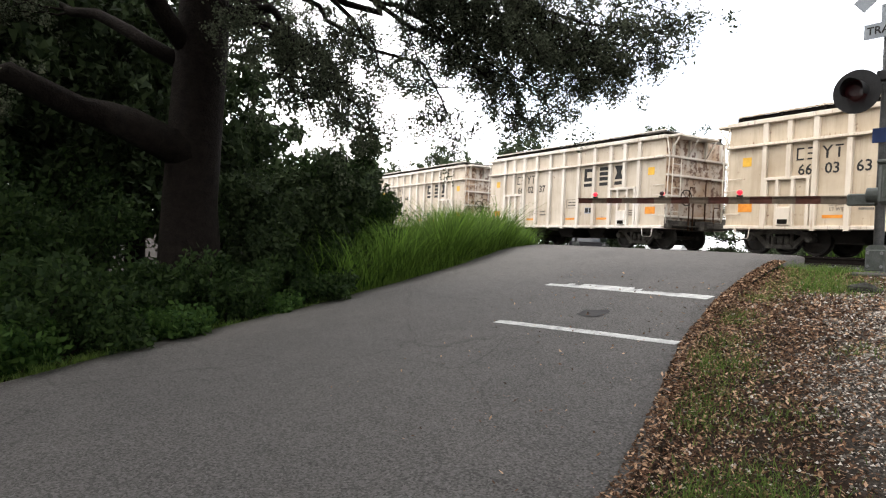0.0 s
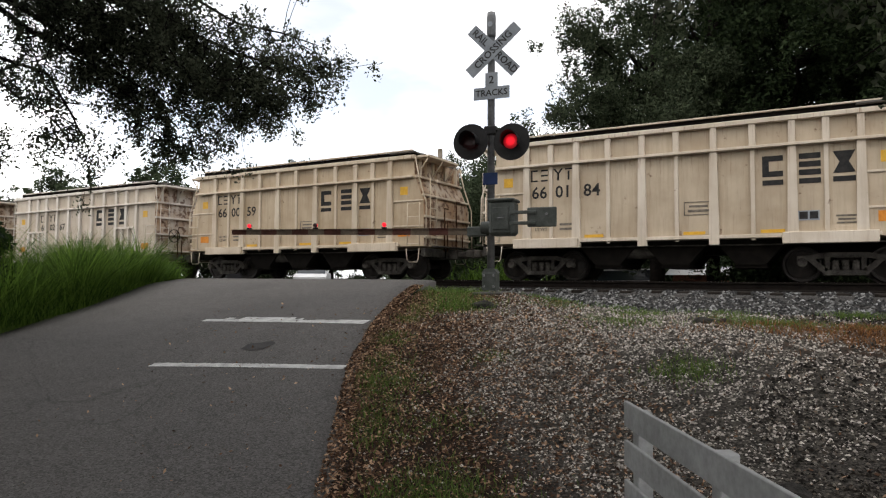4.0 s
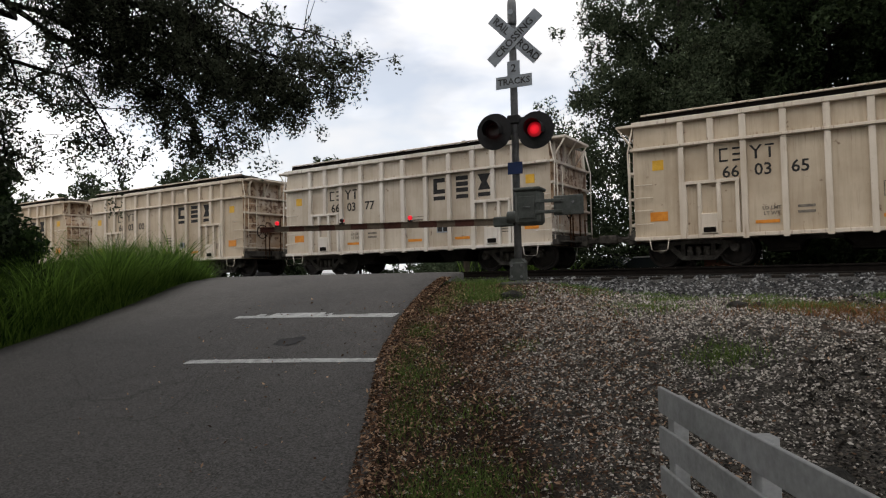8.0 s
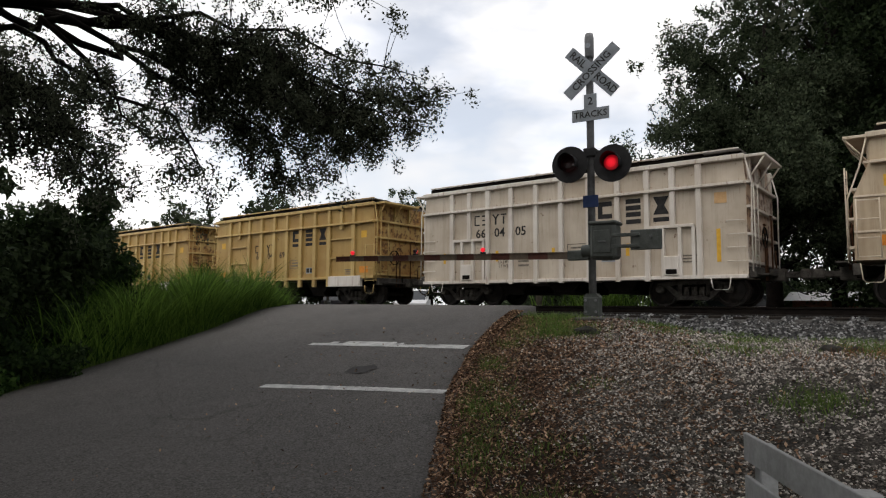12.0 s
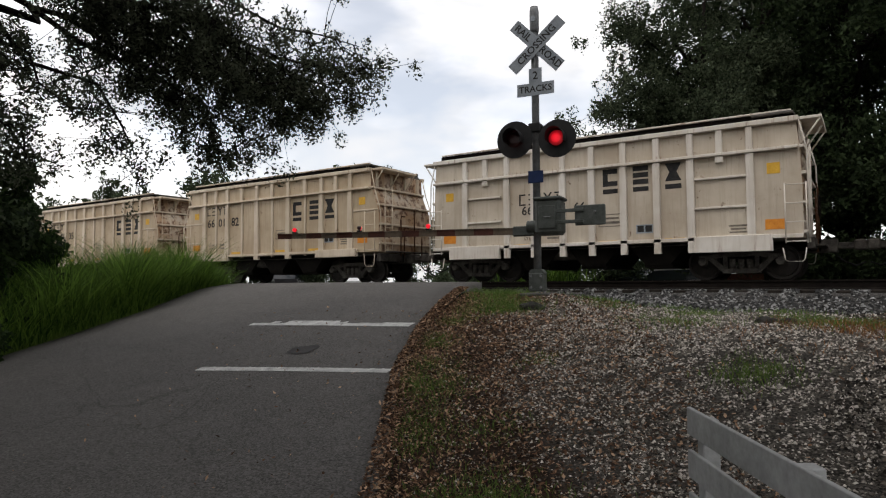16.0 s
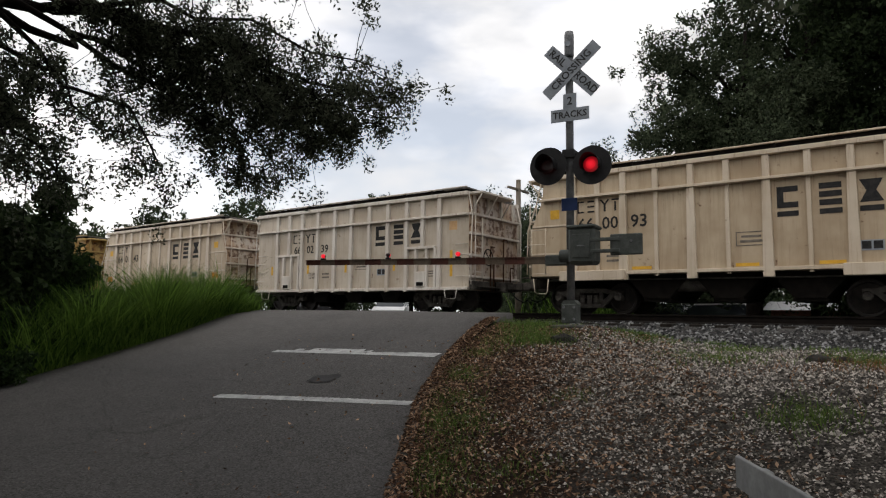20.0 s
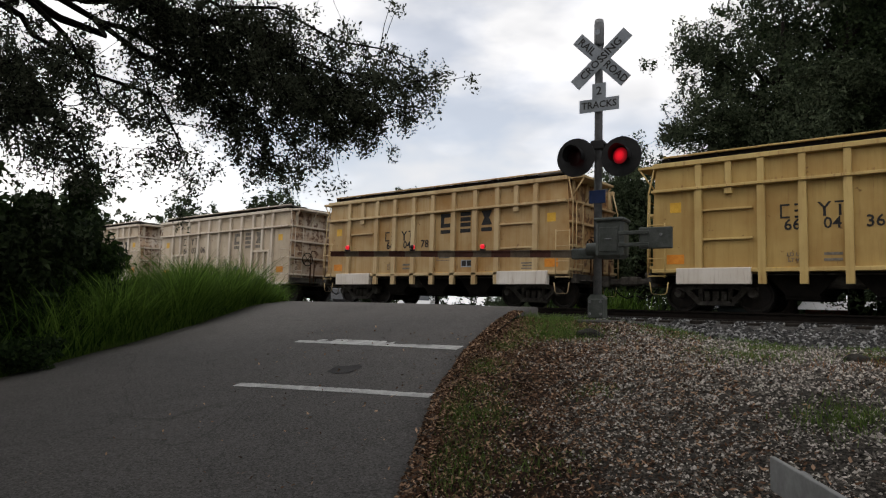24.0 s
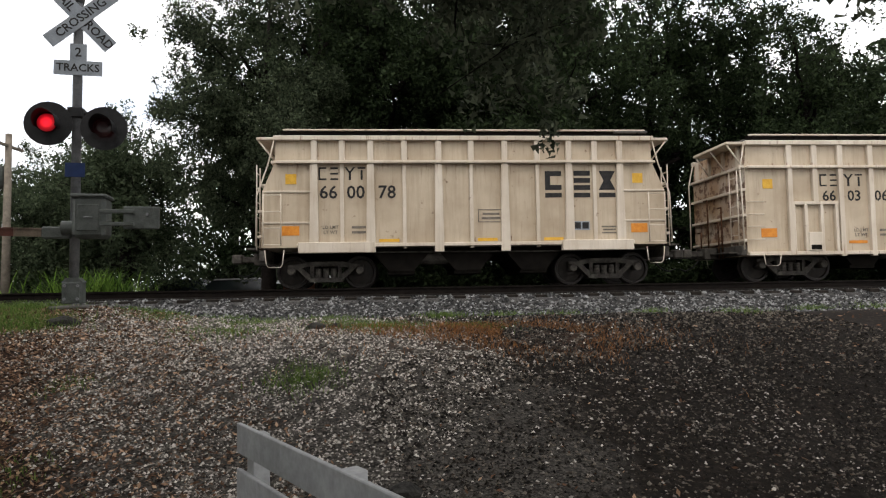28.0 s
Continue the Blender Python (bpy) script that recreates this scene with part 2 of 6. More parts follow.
M["oakleaf"] = leafy("oak_leaves", (0.02, 0.025, 0.015), (0.115, 0.13, 0.085), 0.45)
# Darker copies of the leaf colour: backlight and canopy shade are put into it.
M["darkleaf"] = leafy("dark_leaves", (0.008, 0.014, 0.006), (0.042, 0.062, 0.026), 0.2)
M["woodleaf"] = leafy("backlit_oak_leaves", (0.010, 0.017, 0.008), (0.085, 0.105, 0.06), 0.35)
# Paler than the woods: distance haze is put into this leaf colour.
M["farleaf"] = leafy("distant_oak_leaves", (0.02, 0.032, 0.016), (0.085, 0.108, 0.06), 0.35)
# Undergrowth greens lowered, with the shade under the oak in the colour.
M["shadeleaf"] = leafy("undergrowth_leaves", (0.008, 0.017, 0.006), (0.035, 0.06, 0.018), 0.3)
M["shrubleaf"] = leafy("shrub_leaves", (0.014, 0.036, 0.009), (0.05, 0.095, 0.022))
M["grass"] = leafy("tall_grass", (0.014, 0.038, 0.006), (0.14, 0.235, 0.04), 0.4)
M["shortgrass"] = leafy("short_grass", (0.045, 0.09, 0.016), (0.15, 0.21, 0.055), 0.4)
M["deadgrass"] = leafy("dead_grass", (0.06, 0.025, 0.010), (0.38, 0.18, 0.07), 0.3)
M["stone"] = leafy("limestone_chips", (0.016, 0.014, 0.012), (0.60, 0.55, 0.49), 0.0, (0.15, 0.135, 0.118))
M["ballast"] = leafy("ballast_stones", (0.007, 0.007, 0.007), (0.29, 0.29, 0.285), 0.0, (0.045, 0.045, 0.045))
M["litter"] = leafy("fallen_leaves", (0.02, 0.010, 0.006), (0.48, 0.32, 0.21), 0.1, (0.125, 0.066, 0.037))
# Clods as dark as the soil, with the oak's shade in the colour.
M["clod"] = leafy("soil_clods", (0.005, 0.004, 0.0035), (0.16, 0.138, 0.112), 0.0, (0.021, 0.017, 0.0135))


def asphalt():
    """Old asphalt: pale worn chippings in dark binder, cloudy wear, a few ragged cracks."""
    m, N, L, b = material("worn_asphalt", 0.85)
    w = place(N, L)
    big, mid = noise_at(N, L, w, 0.45, 6), noise_at(N, L, w, 2.6, 6, 0.65)
    stones = node(N, "ShaderNodeTexVoronoi", Scale=75.0)
    L.new(w, stones.inputs["Vector"])
    grain = noise_at(N, L, w, 42, 5, 0.75)
    c = ramp(N, L, big, [(0.34, (0.032, 0.0295, 0.0265)), (0.66, (0.094, 0.086, 0.077))])
    c = mixed(N, L, 0.5, c, ramp(N, L, mid, [(0.3, (0.036, 0.033, 0.031)), (0.7, (0.105, 0.096, 0.090))]))
    c = mixed(N, L, 0.45, c, ramp(N, L, grain, [(0.35, (0.015, 0.015, 0.015)), (0.68, (0.19, 0.183, 0.178))]))
    c = mixed(N, L, 0.3, c, ramp(N, L, stones.outputs["Color"], [(0.25, (0.02, 0.02, 0.02)), (0.95, (0.24, 0.23, 0.22))]))
    warp = N.new("ShaderNodeMix")
    warp.data_type = "VECTOR"
    warp.inputs["Factor"].default_value = 0.35
    bent = node(N, "ShaderNodeTexNoise", Scale=0.9, Detail=5.0)
    L.new(w, bent.inputs["Vector"])
    L.new(w, warp.inputs["A"])
    L.new(bent.outputs["Color"], warp.inputs["B"])
    crack = node(N, "ShaderNodeTexVoronoi", Scale=0.4)
    crack.feature = "DISTANCE_TO_EDGE"
    L.new(warp.outputs["Result"], crack.inputs["Vector"])
    c = mixed(N, L, ramp(N, L, crack.outputs["Distance"], [(0.0006, (0.3, 0.3, 0.3)), (0.003, (0, 0, 0))]), c, (0.012, 0.011, 0.011))
    L.new(c, b.inputs["Base Color"])
    bump(N, L, b, grain, 0.7, 0.008)
    return m


M["asphalt"] = asphalt()
M["tar"] = mottled("dark_patched_asphalt", (0.018, 0.017, 0.017), (0.04, 0.038, 0.037), 6, 0.7, 0, 90)


def ground_material():
    """Soil, limestone chips and leaf litter, each in its own area with ragged borders."""
    m, N, L, b = material("soil_gravel_and_litter", 0.95)
    w = place(N, L)
    sep = N.new("ShaderNodeSeparateXYZ")
    L.new(w, sep.inputs["Vector"])
    # Soil tone near black: part of the oak's shade is put into it.
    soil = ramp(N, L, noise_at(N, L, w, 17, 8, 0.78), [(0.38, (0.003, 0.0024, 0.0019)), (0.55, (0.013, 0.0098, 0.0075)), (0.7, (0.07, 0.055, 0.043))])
    chips = node(N, "ShaderNodeTexVoronoi", Scale=52.0)
    L.new(w, chips.inputs["Vector"])
    gravel = ramp(N, L, chips.outputs["Distance"], [(0.0, (0.15, 0.135, 0.118)), (0.35, (0.05, 0.044, 0.038)), (0.65, (0.008, 0.007, 0.006))])
    gravel = mixed(N, L, 0.55, gravel, ramp(N, L, chips.outputs["Color"], [(0.2, (0.010, 0.009, 0.008)), (0.95, (0.13, 0.117, 0.10))]))
    litter = ramp(N, L, noise_at(N, L, w, 16, 6, 0.75), [(0.34, (0.006, 0.004, 0.003)), (0.54, (0.024, 0.014, 0.009)), (0.74, (0.085, 0.05, 0.033))])

    def area(cx, cy, rx, ry, ragged=0.5, turn=0.0):
        mp = N.new("ShaderNodeMapping")
        mp.vector_type = "TEXTURE"
        mp.inputs["Location"].default_value = (cx, cy, 0)
        mp.inputs["Rotation"].default_value = (0, 0, radians(turn))
        mp.inputs["Scale"].default_value = (rx, ry, 1000)
        L.new(w, mp.inputs["Vector"])
        ln = N.new("ShaderNodeVectorMath")
        ln.operation = "LENGTH"
        L.new(mp.outputs["Vector"], ln.inputs[0])
        rag = N.new("ShaderNodeMath")
        rag.operation = "MULTIPLY_ADD"
        L.new(noise_at(N, L, w, 1.1, 6, 0.65), rag.inputs[0])
        rag.inputs[1].default_value = ragged * 2
        L.new(ln.outputs["Value"], rag.inputs[2])
        half = N.new("ShaderNodeMath")
        half.operation = "MULTIPLY"
        L.new(rag.outputs["Value"], half.inputs[0])
        half.inputs[1].default_value = 0.5
        edge = (1 + ragged) / 2
        return ramp(N, L, half.outputs["Value"], [(edge - 0.07, (1, 1, 1)), (edge + 0.07, (0, 0, 0))])

    rust = ramp(N, L, noise_at(N, L, w, 12, 6, 0.7), [(0.35, (0.012, 0.007, 0.005)), (0.72, (0.11, 0.05, 0.024))])
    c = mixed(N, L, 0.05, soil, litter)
    c = mixed(N, L, area(5.4, 3.6, 6.2, 2.4, 0.35), c, litter)
    c = mixed(N, L, area(7.6, 1.35, 4.1, 2.1, 0.55, 25), c, gravel)
    c = mixed(N, L, mixed(N, L, 0.5, (0, 0, 0), area(8.5, -0.9, 1.1, 1.5, 0.75)), c, rust)
    pale = ramp(N, L, chips.outputs["Color"], [(0.1, (0.008, 0.008, 0.008)), (0.9, (0.10, 0.10, 0.10))])
    c = mixed(N, L, area(17.0, 0.0, 5.4, 200.0, 0.1), c, mixed(N, L, 0.5, gravel, pale))
    L.new(c, b.inputs["Base Color"])
    bump(N, L, b, chips.outputs["Distance"], -0.8, 0.02)
    return m


M["ground"] = ground_material()


# ---- building helpers ----
def mesh_of(name, bm, mat):
    me = bpy.data.meshes.new(name)
    bm.normal_update()
    bm.to_mesh(me)
    bm.free()
    for m in (mat if isinstance(mat, (list, tuple)) else [mat]):
        me.materials.append(m)
    return me


def part(name, bm, mat, parent=None, label="", at=None):
    """Links a bmesh (or a finished mesh) as one mesh object, under parent if one is given."""
    me = bm if isinstance(bm, bpy.types.Mesh) else mesh_of(name, bm, mat)
    ob = new(name, me)
    ob.parent = parent
    if at is not None:
        ob.matrix_basis = at
    if label:
        ob["label"] = label
    return ob


def empty(name, m=None):
    ob = new(name)
    ob.empty_display_size = 0.2
    if m is not None:
        ob.matrix_basis = m
    return ob


def box(bm, x0, x1, y0, y1, z0, z1, bevel=0.0):
    v = [bm.verts.new(p) for p in ((x0, y0, z0), (x1, y0, z0), (x1, y1, z0), (x0, y1, z0), (x0, y0, z1), (x1, y0, z1), (x1, y1, z1), (x0, y1, z1))]
    fs = [bm.faces.new([v[i] for i in q]) for q in ((3, 2, 1, 0), (4, 5, 6, 7), (0, 1, 5, 4), (1, 2, 6, 5), (2, 3, 7, 6), (3, 0, 4, 7))]
    if bevel:
        es = list({e for f in fs for e in f.edges})
        bmesh.ops.bevel(bm, geom=es, offset=bevel, segments=1, affect="EDGES", profile=0.7)
    return bm


def boxed(*a):
    return box(bmesh.new(), *a)


def prism(bm, outline, lo, hi, axis="x"):
    """A solid with that outline of (u, v) pairs, drawn out from lo to hi along an axis."""
    def put(u, v, w):
        return {"x": (w, u, v), "y": (u, w, v), "z": (u, v, w)}[axis]
    a = [bm.verts.new(put(u, v, lo)) for u, v in outline]
    b = [bm.verts.new(put(u, v, hi)) for u, v in outline]
    n = len(outline)
    fs = [bm.faces.new(a), bm.faces.new(b[::-1])]
    for i in range(n):
        fs.append(bm.faces.new((a[i], b[i], b[(i + 1) % n], a[(i + 1) % n])))
    bmesh.ops.recalc_face_normals(bm, faces=fs)
    return bm


def tube(bm, points, radius, sides=8, caps=True):
    """A round bar along points; radius is one number or one for each point."""
    pts = [Vector(p) for p in points]
    rad = [radius] * len(pts) if isinstance(radius, (int, float)) else list(radius)
    rings = []
    for i, p in enumerate(pts):
        d = (pts[min(i + 1, len(pts) - 1)] - pts[max(i - 1, 0)]).normalized()
        side = d.cross(Vector((0, 0, 1))) if abs(d.z) < 0.95 else d.cross(Vector((0, 1, 0)))
        side.normalize()
        up = side.cross(d)
        rings.append([bm.verts.new(p + (side * math.cos(a) + up * math.sin(a)) * rad[i]) for a in [2 * math.pi * k / sides for k in range(sides)]])
    for a, b in zip(rings, rings[1:]):
        for k in range(sides):
            f = bm.faces.new((a[k], a[(k + 1) % sides], b[(k + 1) % sides], b[k]))
            f.smooth = True
    if caps:
        bm.faces.new(rings[0][::-1])
        bm.faces.new(rings[-1])
    return bm


def lathe(bm, profile, sides=24, axis="x"):
    """A turned body: (along, radius) pairs round an axis."""
    rings = []
    for u, r in profile:
        ring = []
        for k in range(sides):
            a = 2 * math.pi * k / sides
            c, s = r * math.cos(a), r * math.sin(a)
            ring.append(bm.verts.new({"x": (u, c, s), "y": (c, u, s), "z": (c, s, u)}[axis]))
        rings.append(ring)
    for a, b in zip(rings, rings[1:]):
        for k in range(sides):
            f = bm.faces.new((a[k], a[(k + 1) % sides], b[(k + 1) % sides], b[k]))
    for ring in (rings[0], rings[-1]):
        bm.faces.new(ring)
    bmesh.ops.recalc_face_normals(bm, faces=bm.faces)
    return bm


def text_mesh(words, size, mat, thick=0.003):
    """Flat lettering in the built-in font, centred, in its own x-y plane."""
    c = bpy.data.curves.new("lettering", "FONT")
    c.body, c.size, c.extrude, c.offset = words, size, thick, size * 0.014
    c.align_x, c.align_y, c.resolution_u = "CENTER", "CENTER", 2
    ob = bpy.data.objects.new("lettering", c)
    me = bpy.data.meshes.new_from_object(ob)
    bpy.data.objects.remove(ob)
    bpy.data.curves.remove(c)
    me.materials.clear()
    me.materials.append(mat)
    return me


def raw_mesh(name, verts, faces, mat, smooth=False):
    me = bpy.data.meshes.new(name)
    me.from_pydata(verts.tolist() if isinstance(verts, np.ndarray) else verts, [], faces.tolist() if isinstance(faces, np.ndarray) else faces)
    me.materials.append(mat)
    if smooth:
        me.polygons.foreach_set("use_smooth", [True] * len(me.polygons))
    me.update()
    return me


# ---- lie of the land ----
PX = [-3000, -12, 0, 2, 4.4, 6.7, 9, 11, 12.0, 12.8, 13.30, 13.55, 20.3, 21.6, 24, 30, 60, 3000]
PZ = [-1.62, -1.6, -1.55, -1.5, -1.3, -0.9, -0.48, -0.18, -0.30, -0.35, -0.27, -0.20, -0.20, -0.5, -0.6, -1.0, -1.25, -1.3]
RX = [-3000, -12, 0, 2, 4.4, 6.7, 9, 11, 12.6, 13.3, 20.7, 21.5, 25, 31, 60, 3000]
RZ = [-1.6, -1.58, -1.52, -1.47, -1.27, -0.88, -0.45, -0.12, -0.02, 0.0, 0.0, -0.02, -0.4, -0.85, -1.1, -1.2]
EDGE_R = ([-120, -6, 0, 3.4, 6.35, 8, 9.9, 12.6, 20, 25, 60, 120], [-66, -2.6, 0.8, 2.5, 4.5, 5.37, 6.2, 7.1, 12.0, 15.6, 41, 85])
EDGE_L = ([-120, -6, 0, 1.8, 4.6, 8.5, 12.3, 20, 25, 60, 120], [-58, 2.6, 7.3, 9.4, 11.4, 12.9, 15.3, 21.0, 25.0, 51, 95])


def edge_r(x):
    return float(np.interp(x, *EDGE_R))


def edge_l(x):
    return float(np.interp(x, *EDGE_L))


def road_z(x, y):
    mid, half = (edge_r(x) + edge_l(x)) / 2, (edge_l(x) - edge_r(x)) / 2
    return float(np.interp(x, RX, RZ)) + 0.03 * max(0.0, 1 - ((y - mid) / half) ** 2) * (0 if 12.6 < x < 21.5 else 1)


def ground_z(x, y):
    z = float(np.interp(x, PX, PZ))
    l, r = edge_l(x), edge_r(x)
    if y > l and x < 13:
        z += min(0.0, -0.12 + 0.02 * (y - l)) * min(1.0, (y - l) / 0.6)
    if y < r and x < 13.3:
        far = r - y
        z -= 0.05 * min(1.0, far / 0.5) * min(1.0, max(0.0, (12.5 - x) / 1.5))
        z += float(np.interp(x, [7.5, 9, 11, 12, 12.8, 13.3], [0, -0.08, -0.27, -0.22, -0.06, 0])) * min(1.0, max(0.0, (4.6 - y) / 2.2))
        z += 0.16 * math.exp(-(((x - 7.6) / 1.9) ** 2 + ((y - 0.6) / 2.2) ** 2))
        z -= 0.22 * min(1.0, max(0.0, (-0.8 - y) / 3.0)) * min(1.0, max(0.0, (10.5 - x) / 4.0))
    if abs(x) < 60 and abs(y) < 60 and not (12.6 < x < 21.2):
        z += 0.03 * noise.noise((x * 0.8, y * 0.8, 0.3)) + 0.012 * noise.noise((x * 3.1, y * 3.1, 1.7))
    if r - 0.02 < y < l + 0.02 and -120 < x < 120:
        z = min(z, road_z(x, y) - 0.06)
    return z


def sheet(name, xs, ys, zf, mat):
    xs, ys = list(xs), list(ys)
    verts = [(x, y, zf(x, y)) for y in ys for x in xs]
    w = len(xs)
    faces = [(j * w + i, j * w + i + 1, (j + 1) * w + i + 1, (j + 1) * w + i) for j in range(len(ys) - 1) for i in range(w - 1)]
    return raw_mesh(name, verts, faces, mat, True)


def spaced(lo, hi, fine_lo, fine_hi, step):
    a = list(np.arange(fine_lo, fine_hi + step / 2, step))
    k, g = a[-1], step * 1.6
    while k < hi:
        k, g = k + g, g * 1.5
        a.append(min(k, hi))
    k, g, low = a[0], step * 1.6, []
    while k > lo:
        k, g = k - g, g * 1.5
        low.append(max(k, lo))
    return low[::-1] + a


ground = tagged(new("ground", sheet("ground", spaced(-3000, 3000, -6, 26, 0.25), spaced(-3000, 3000, -14, 22, 0.25), ground_z, M["ground"])),
                "dark soil with grey limestone gravel and brown leaf litter beside the road", "ground", kind="structure")

rows_x = spaced(-118, 118, -6, 30, 0.3)
rv, rf = [], []
for x in rows_x:
    for k in range(11):
        y = edge_r(x) + (edge_l(x) - edge_r(x)) * k / 10
        if k in (0, 10):
            y += (0.10 if k == 10 else -0.10) * noise.noise((x * 1.3, k, 0)) + (0.05 if k == 10 else -0.05) * noise.noise((x * 5, k, 3))
        rv.append((x, y, road_z(x, y)))
for i in range(len(rows_x) - 1):
    for k in range(10):
        rf.append((i * 11 + k, (i + 1) * 11 + k, (i + 1) * 11 + k + 1, i * 11 + k + 1))
for k0 in (0, 10):
    for i in range(len(rows_x) - 1):
        a, b = i * 11 + k0, (i + 1) * 11 + k0
        n = len(rv)
        rv += [(rv[a][0], rv[a][1], rv[a][2] - 0.15), (rv[b][0], rv[b][1], rv[b][2] - 0.15)]
        rf.append((a, n, n + 1, b) if k0 == 0 else (b, n + 1, n, a))
road = tagged(new("road", raw_mesh("road", rv, rf, M["asphalt"], True)), "worn grey two-lane asphalt road rising to the crossing", "road", kind="structure")


def on_road(name, x0, y0, x1, y1, wide, mat, label, ragged=0.0, lift=0.006, worn=()):
    """A painted or patched strip that lies on the road, with uneven edges."""
    n = 90
    d = Vector((x1 - x0, y1 - y0))
    q = Vector((-d.y, d.x)).normalized() * wide / 2
    verts = []
    for i in range(n + 1):
        c = Vector((x0, y0)) + d * i / n
        for s in (-1, 0, 1):
            j = 1 + ragged * (1.6 if s > 0 else 0.5) * (noise.noise((i * 1.7, s * 3.0, x0)) + 0.5 * noise.noise((i * 0.5, s * 5.0, x0))) if s else 0
            if s > 0:
                for u0, u1, left in worn:
                    if u0 <= i / n < u1:
                        j = -1 + 2 * left + 0.12 * noise.noise((i * 2.3, 1.0, 7.0))
            p = c + q * s * (j if worn and s > 0 else max(0.25, j))
            verts.append((p.x, p.y, road_z(p.x, p.y) + lift))
    faces = []
    for i in range(n):
        a = i * 3
        faces += [(a, a + 1, a + 4, a + 3), (a + 1, a + 2, a + 5, a + 4)]
    return tagged(new(name, raw_mesh(name, verts, faces, mat)), label, "road marking", kind="structure")


on_road("stop_line", 7.75, 8.6, 8.16, 5.65, 0.30, M["line"], "worn white stop line painted across the lane", 0.12,
        worn=((0.0, 0.12, 0.45), (0.12, 0.17, 0.85), (0.17, 0.22, 0.5), (0.55, 0.58, 0.7), (0.58, 0.61, 0.9), (0.61, 0.68, 0.45), (0.68, 0.82, 0.62), (0.82, 1.1, 0.72)))
on_road("road_line", 5.57, 7.03, 6.18, 4.53, 0.15, M["line"], "thin white transverse line painted on the asphalt", 0.15)

bm = bmesh.new()
ring = []
for k in range(28):
    a = 2 * math.pi * k / 28
    r = 1 + 0.4 * noise.noise((math.cos(a) * 1.5, math.sin(a) * 1.5, 4))
    x, y = 6.62 + 0.2 * r * math.cos(a), 6.32 + 0.22 * r * math.sin(a)
    ring.append(bm.verts.new((x, y, road_z(x, y) + 0.008)))
bm.faces.new(ring)
tagged(part("road_patch", bm, M["tar"]), "round dark tar patch on the asphalt", "road patch", kind="structure")

# ---- two tracks: rails, ties, ballast ----
NEAR, FAR, GAUGE = 14.72, 19.0, 1.5


def rail_mesh():
    out = [(-0.07, 0), (0.07, 0), (0.07, 0.012), (0.012, 0.035), (0.012, 0.125), (0.036, 0.14), (0.036, 0.17), (-0.036, 0.17), (-0.036, 0.14), (-0.012, 0.125), (-0.012, 0.035), (-0.07, 0.012)]
    bm = prism(bmesh.new(), [(u, v - 0.17) for u, v in out], -160, 420, "y")
    me = mesh_of("rail", bm, [M["rail"], M["tread"]])
    for p in me.polygons:
        if p.normal.z > 0.9 and p.center.z > -0.01:
            p.material_index = 1
    return me


railm = rail_mesh()
tie_mesh = mesh_of("tie", box(bmesh.new(), -1.28, 1.28, -0.115, 0.115, -0.36, -0.175, 0.015), M["tie"])
for centre, words in ((NEAR, "nearer"), (FAR, "farther")):
    track = tagged(empty("railway_track", pose(centre, 0, 0)), "steel rails on dark timber ties in grey ballast", "railway track", kind="structure")
    for side in (-1, 1):
        part("rail", railm, None, track, at=pose(side * GAUGE / 2, 0, 0))
    for k in range(110):
        y = -26 + k * 0.53
        if not (edge_r(centre) - 0.6 < y < edge_l(centre) + 0.6):
            part("tie", tie_mesh, None, track, at=pose(random.uniform(-0.06, 0.06), y + random.uniform(-0.04, 0.04), random.uniform(-0.02, 0.01), 0, 0, random.uniform(-1, 1)))


# ---- freight cars ----
POSTS = [3.96, 3.25, 2.52, 1.65, 0.76, -0.09, -0.97, -1.84, -2.68, -3.37, -4.05]
PITCH, HALF = 12.7, 5.2
wheel_mesh = mesh_of("wheel", lathe(bmesh.new(), [(-0.07, 0.13), (-0.05, 0.2), (-0.02, 0.34), (-0.07, 0.36), (-0.07, 0.42), (0.04, 0.425), (0.07, 0.45), (0.085, 0.45), (0.085, 0.36), (0.03, 0.34), (0.03, 0.2), (0.08, 0.13)], 28), M["wheel"])
axle_mesh = mesh_of("axle", lathe(bmesh.new(), [(-1.02, 0.07), (1.02, 0.07)], 10), M["wheel"])
bearing_mesh = mesh_of("bearing", lathe(bmesh.new(), [(-0.09, 0.05), (-0.09, 0.09), (-0.06, 0.11), (0.10, 0.11)], 14), M["truck"])


def side_frame_mesh():
    bm = bmesh.new()
    top = [(-0.98, 0.52), (-0.98, 0.62), (-0.70, 0.64), (-0.45, 0.70), (0.45, 0.70), (0.70, 0.64), (0.98, 0.62), (0.98, 0.52), (0.76, 0.50), (0.42, 0.58), (-0.42, 0.58), (-0.76, 0.50)]
    prism(bm, top, -0.07, 0.07)
    prism(bm, [(-0.80, 0.56), (-0.64, 0.56), (-0.30, 0.28), (-0.36, 0.18), (-0.44, 0.20)], -0.06, 0.06)
    prism(bm, [(0.80, 0.56), (0.64, 0.56), (0.30, 0.28), (0.36, 0.18), (0.44, 0.20)], -0.06, 0.06)
    prism(bm, [(-0.44, 0.17), (0.44, 0.17), (0.36, 0.28), (-0.36, 0.28)], -0.09, 0.09)
    for s in (-1, 1):
        box(bm, -0.06, 0.06, s * 0.36 - 0.05, s * 0.36 + 0.05, 0.26, 0.60)
    return mesh_of("side_frame", bm, M["truck"])


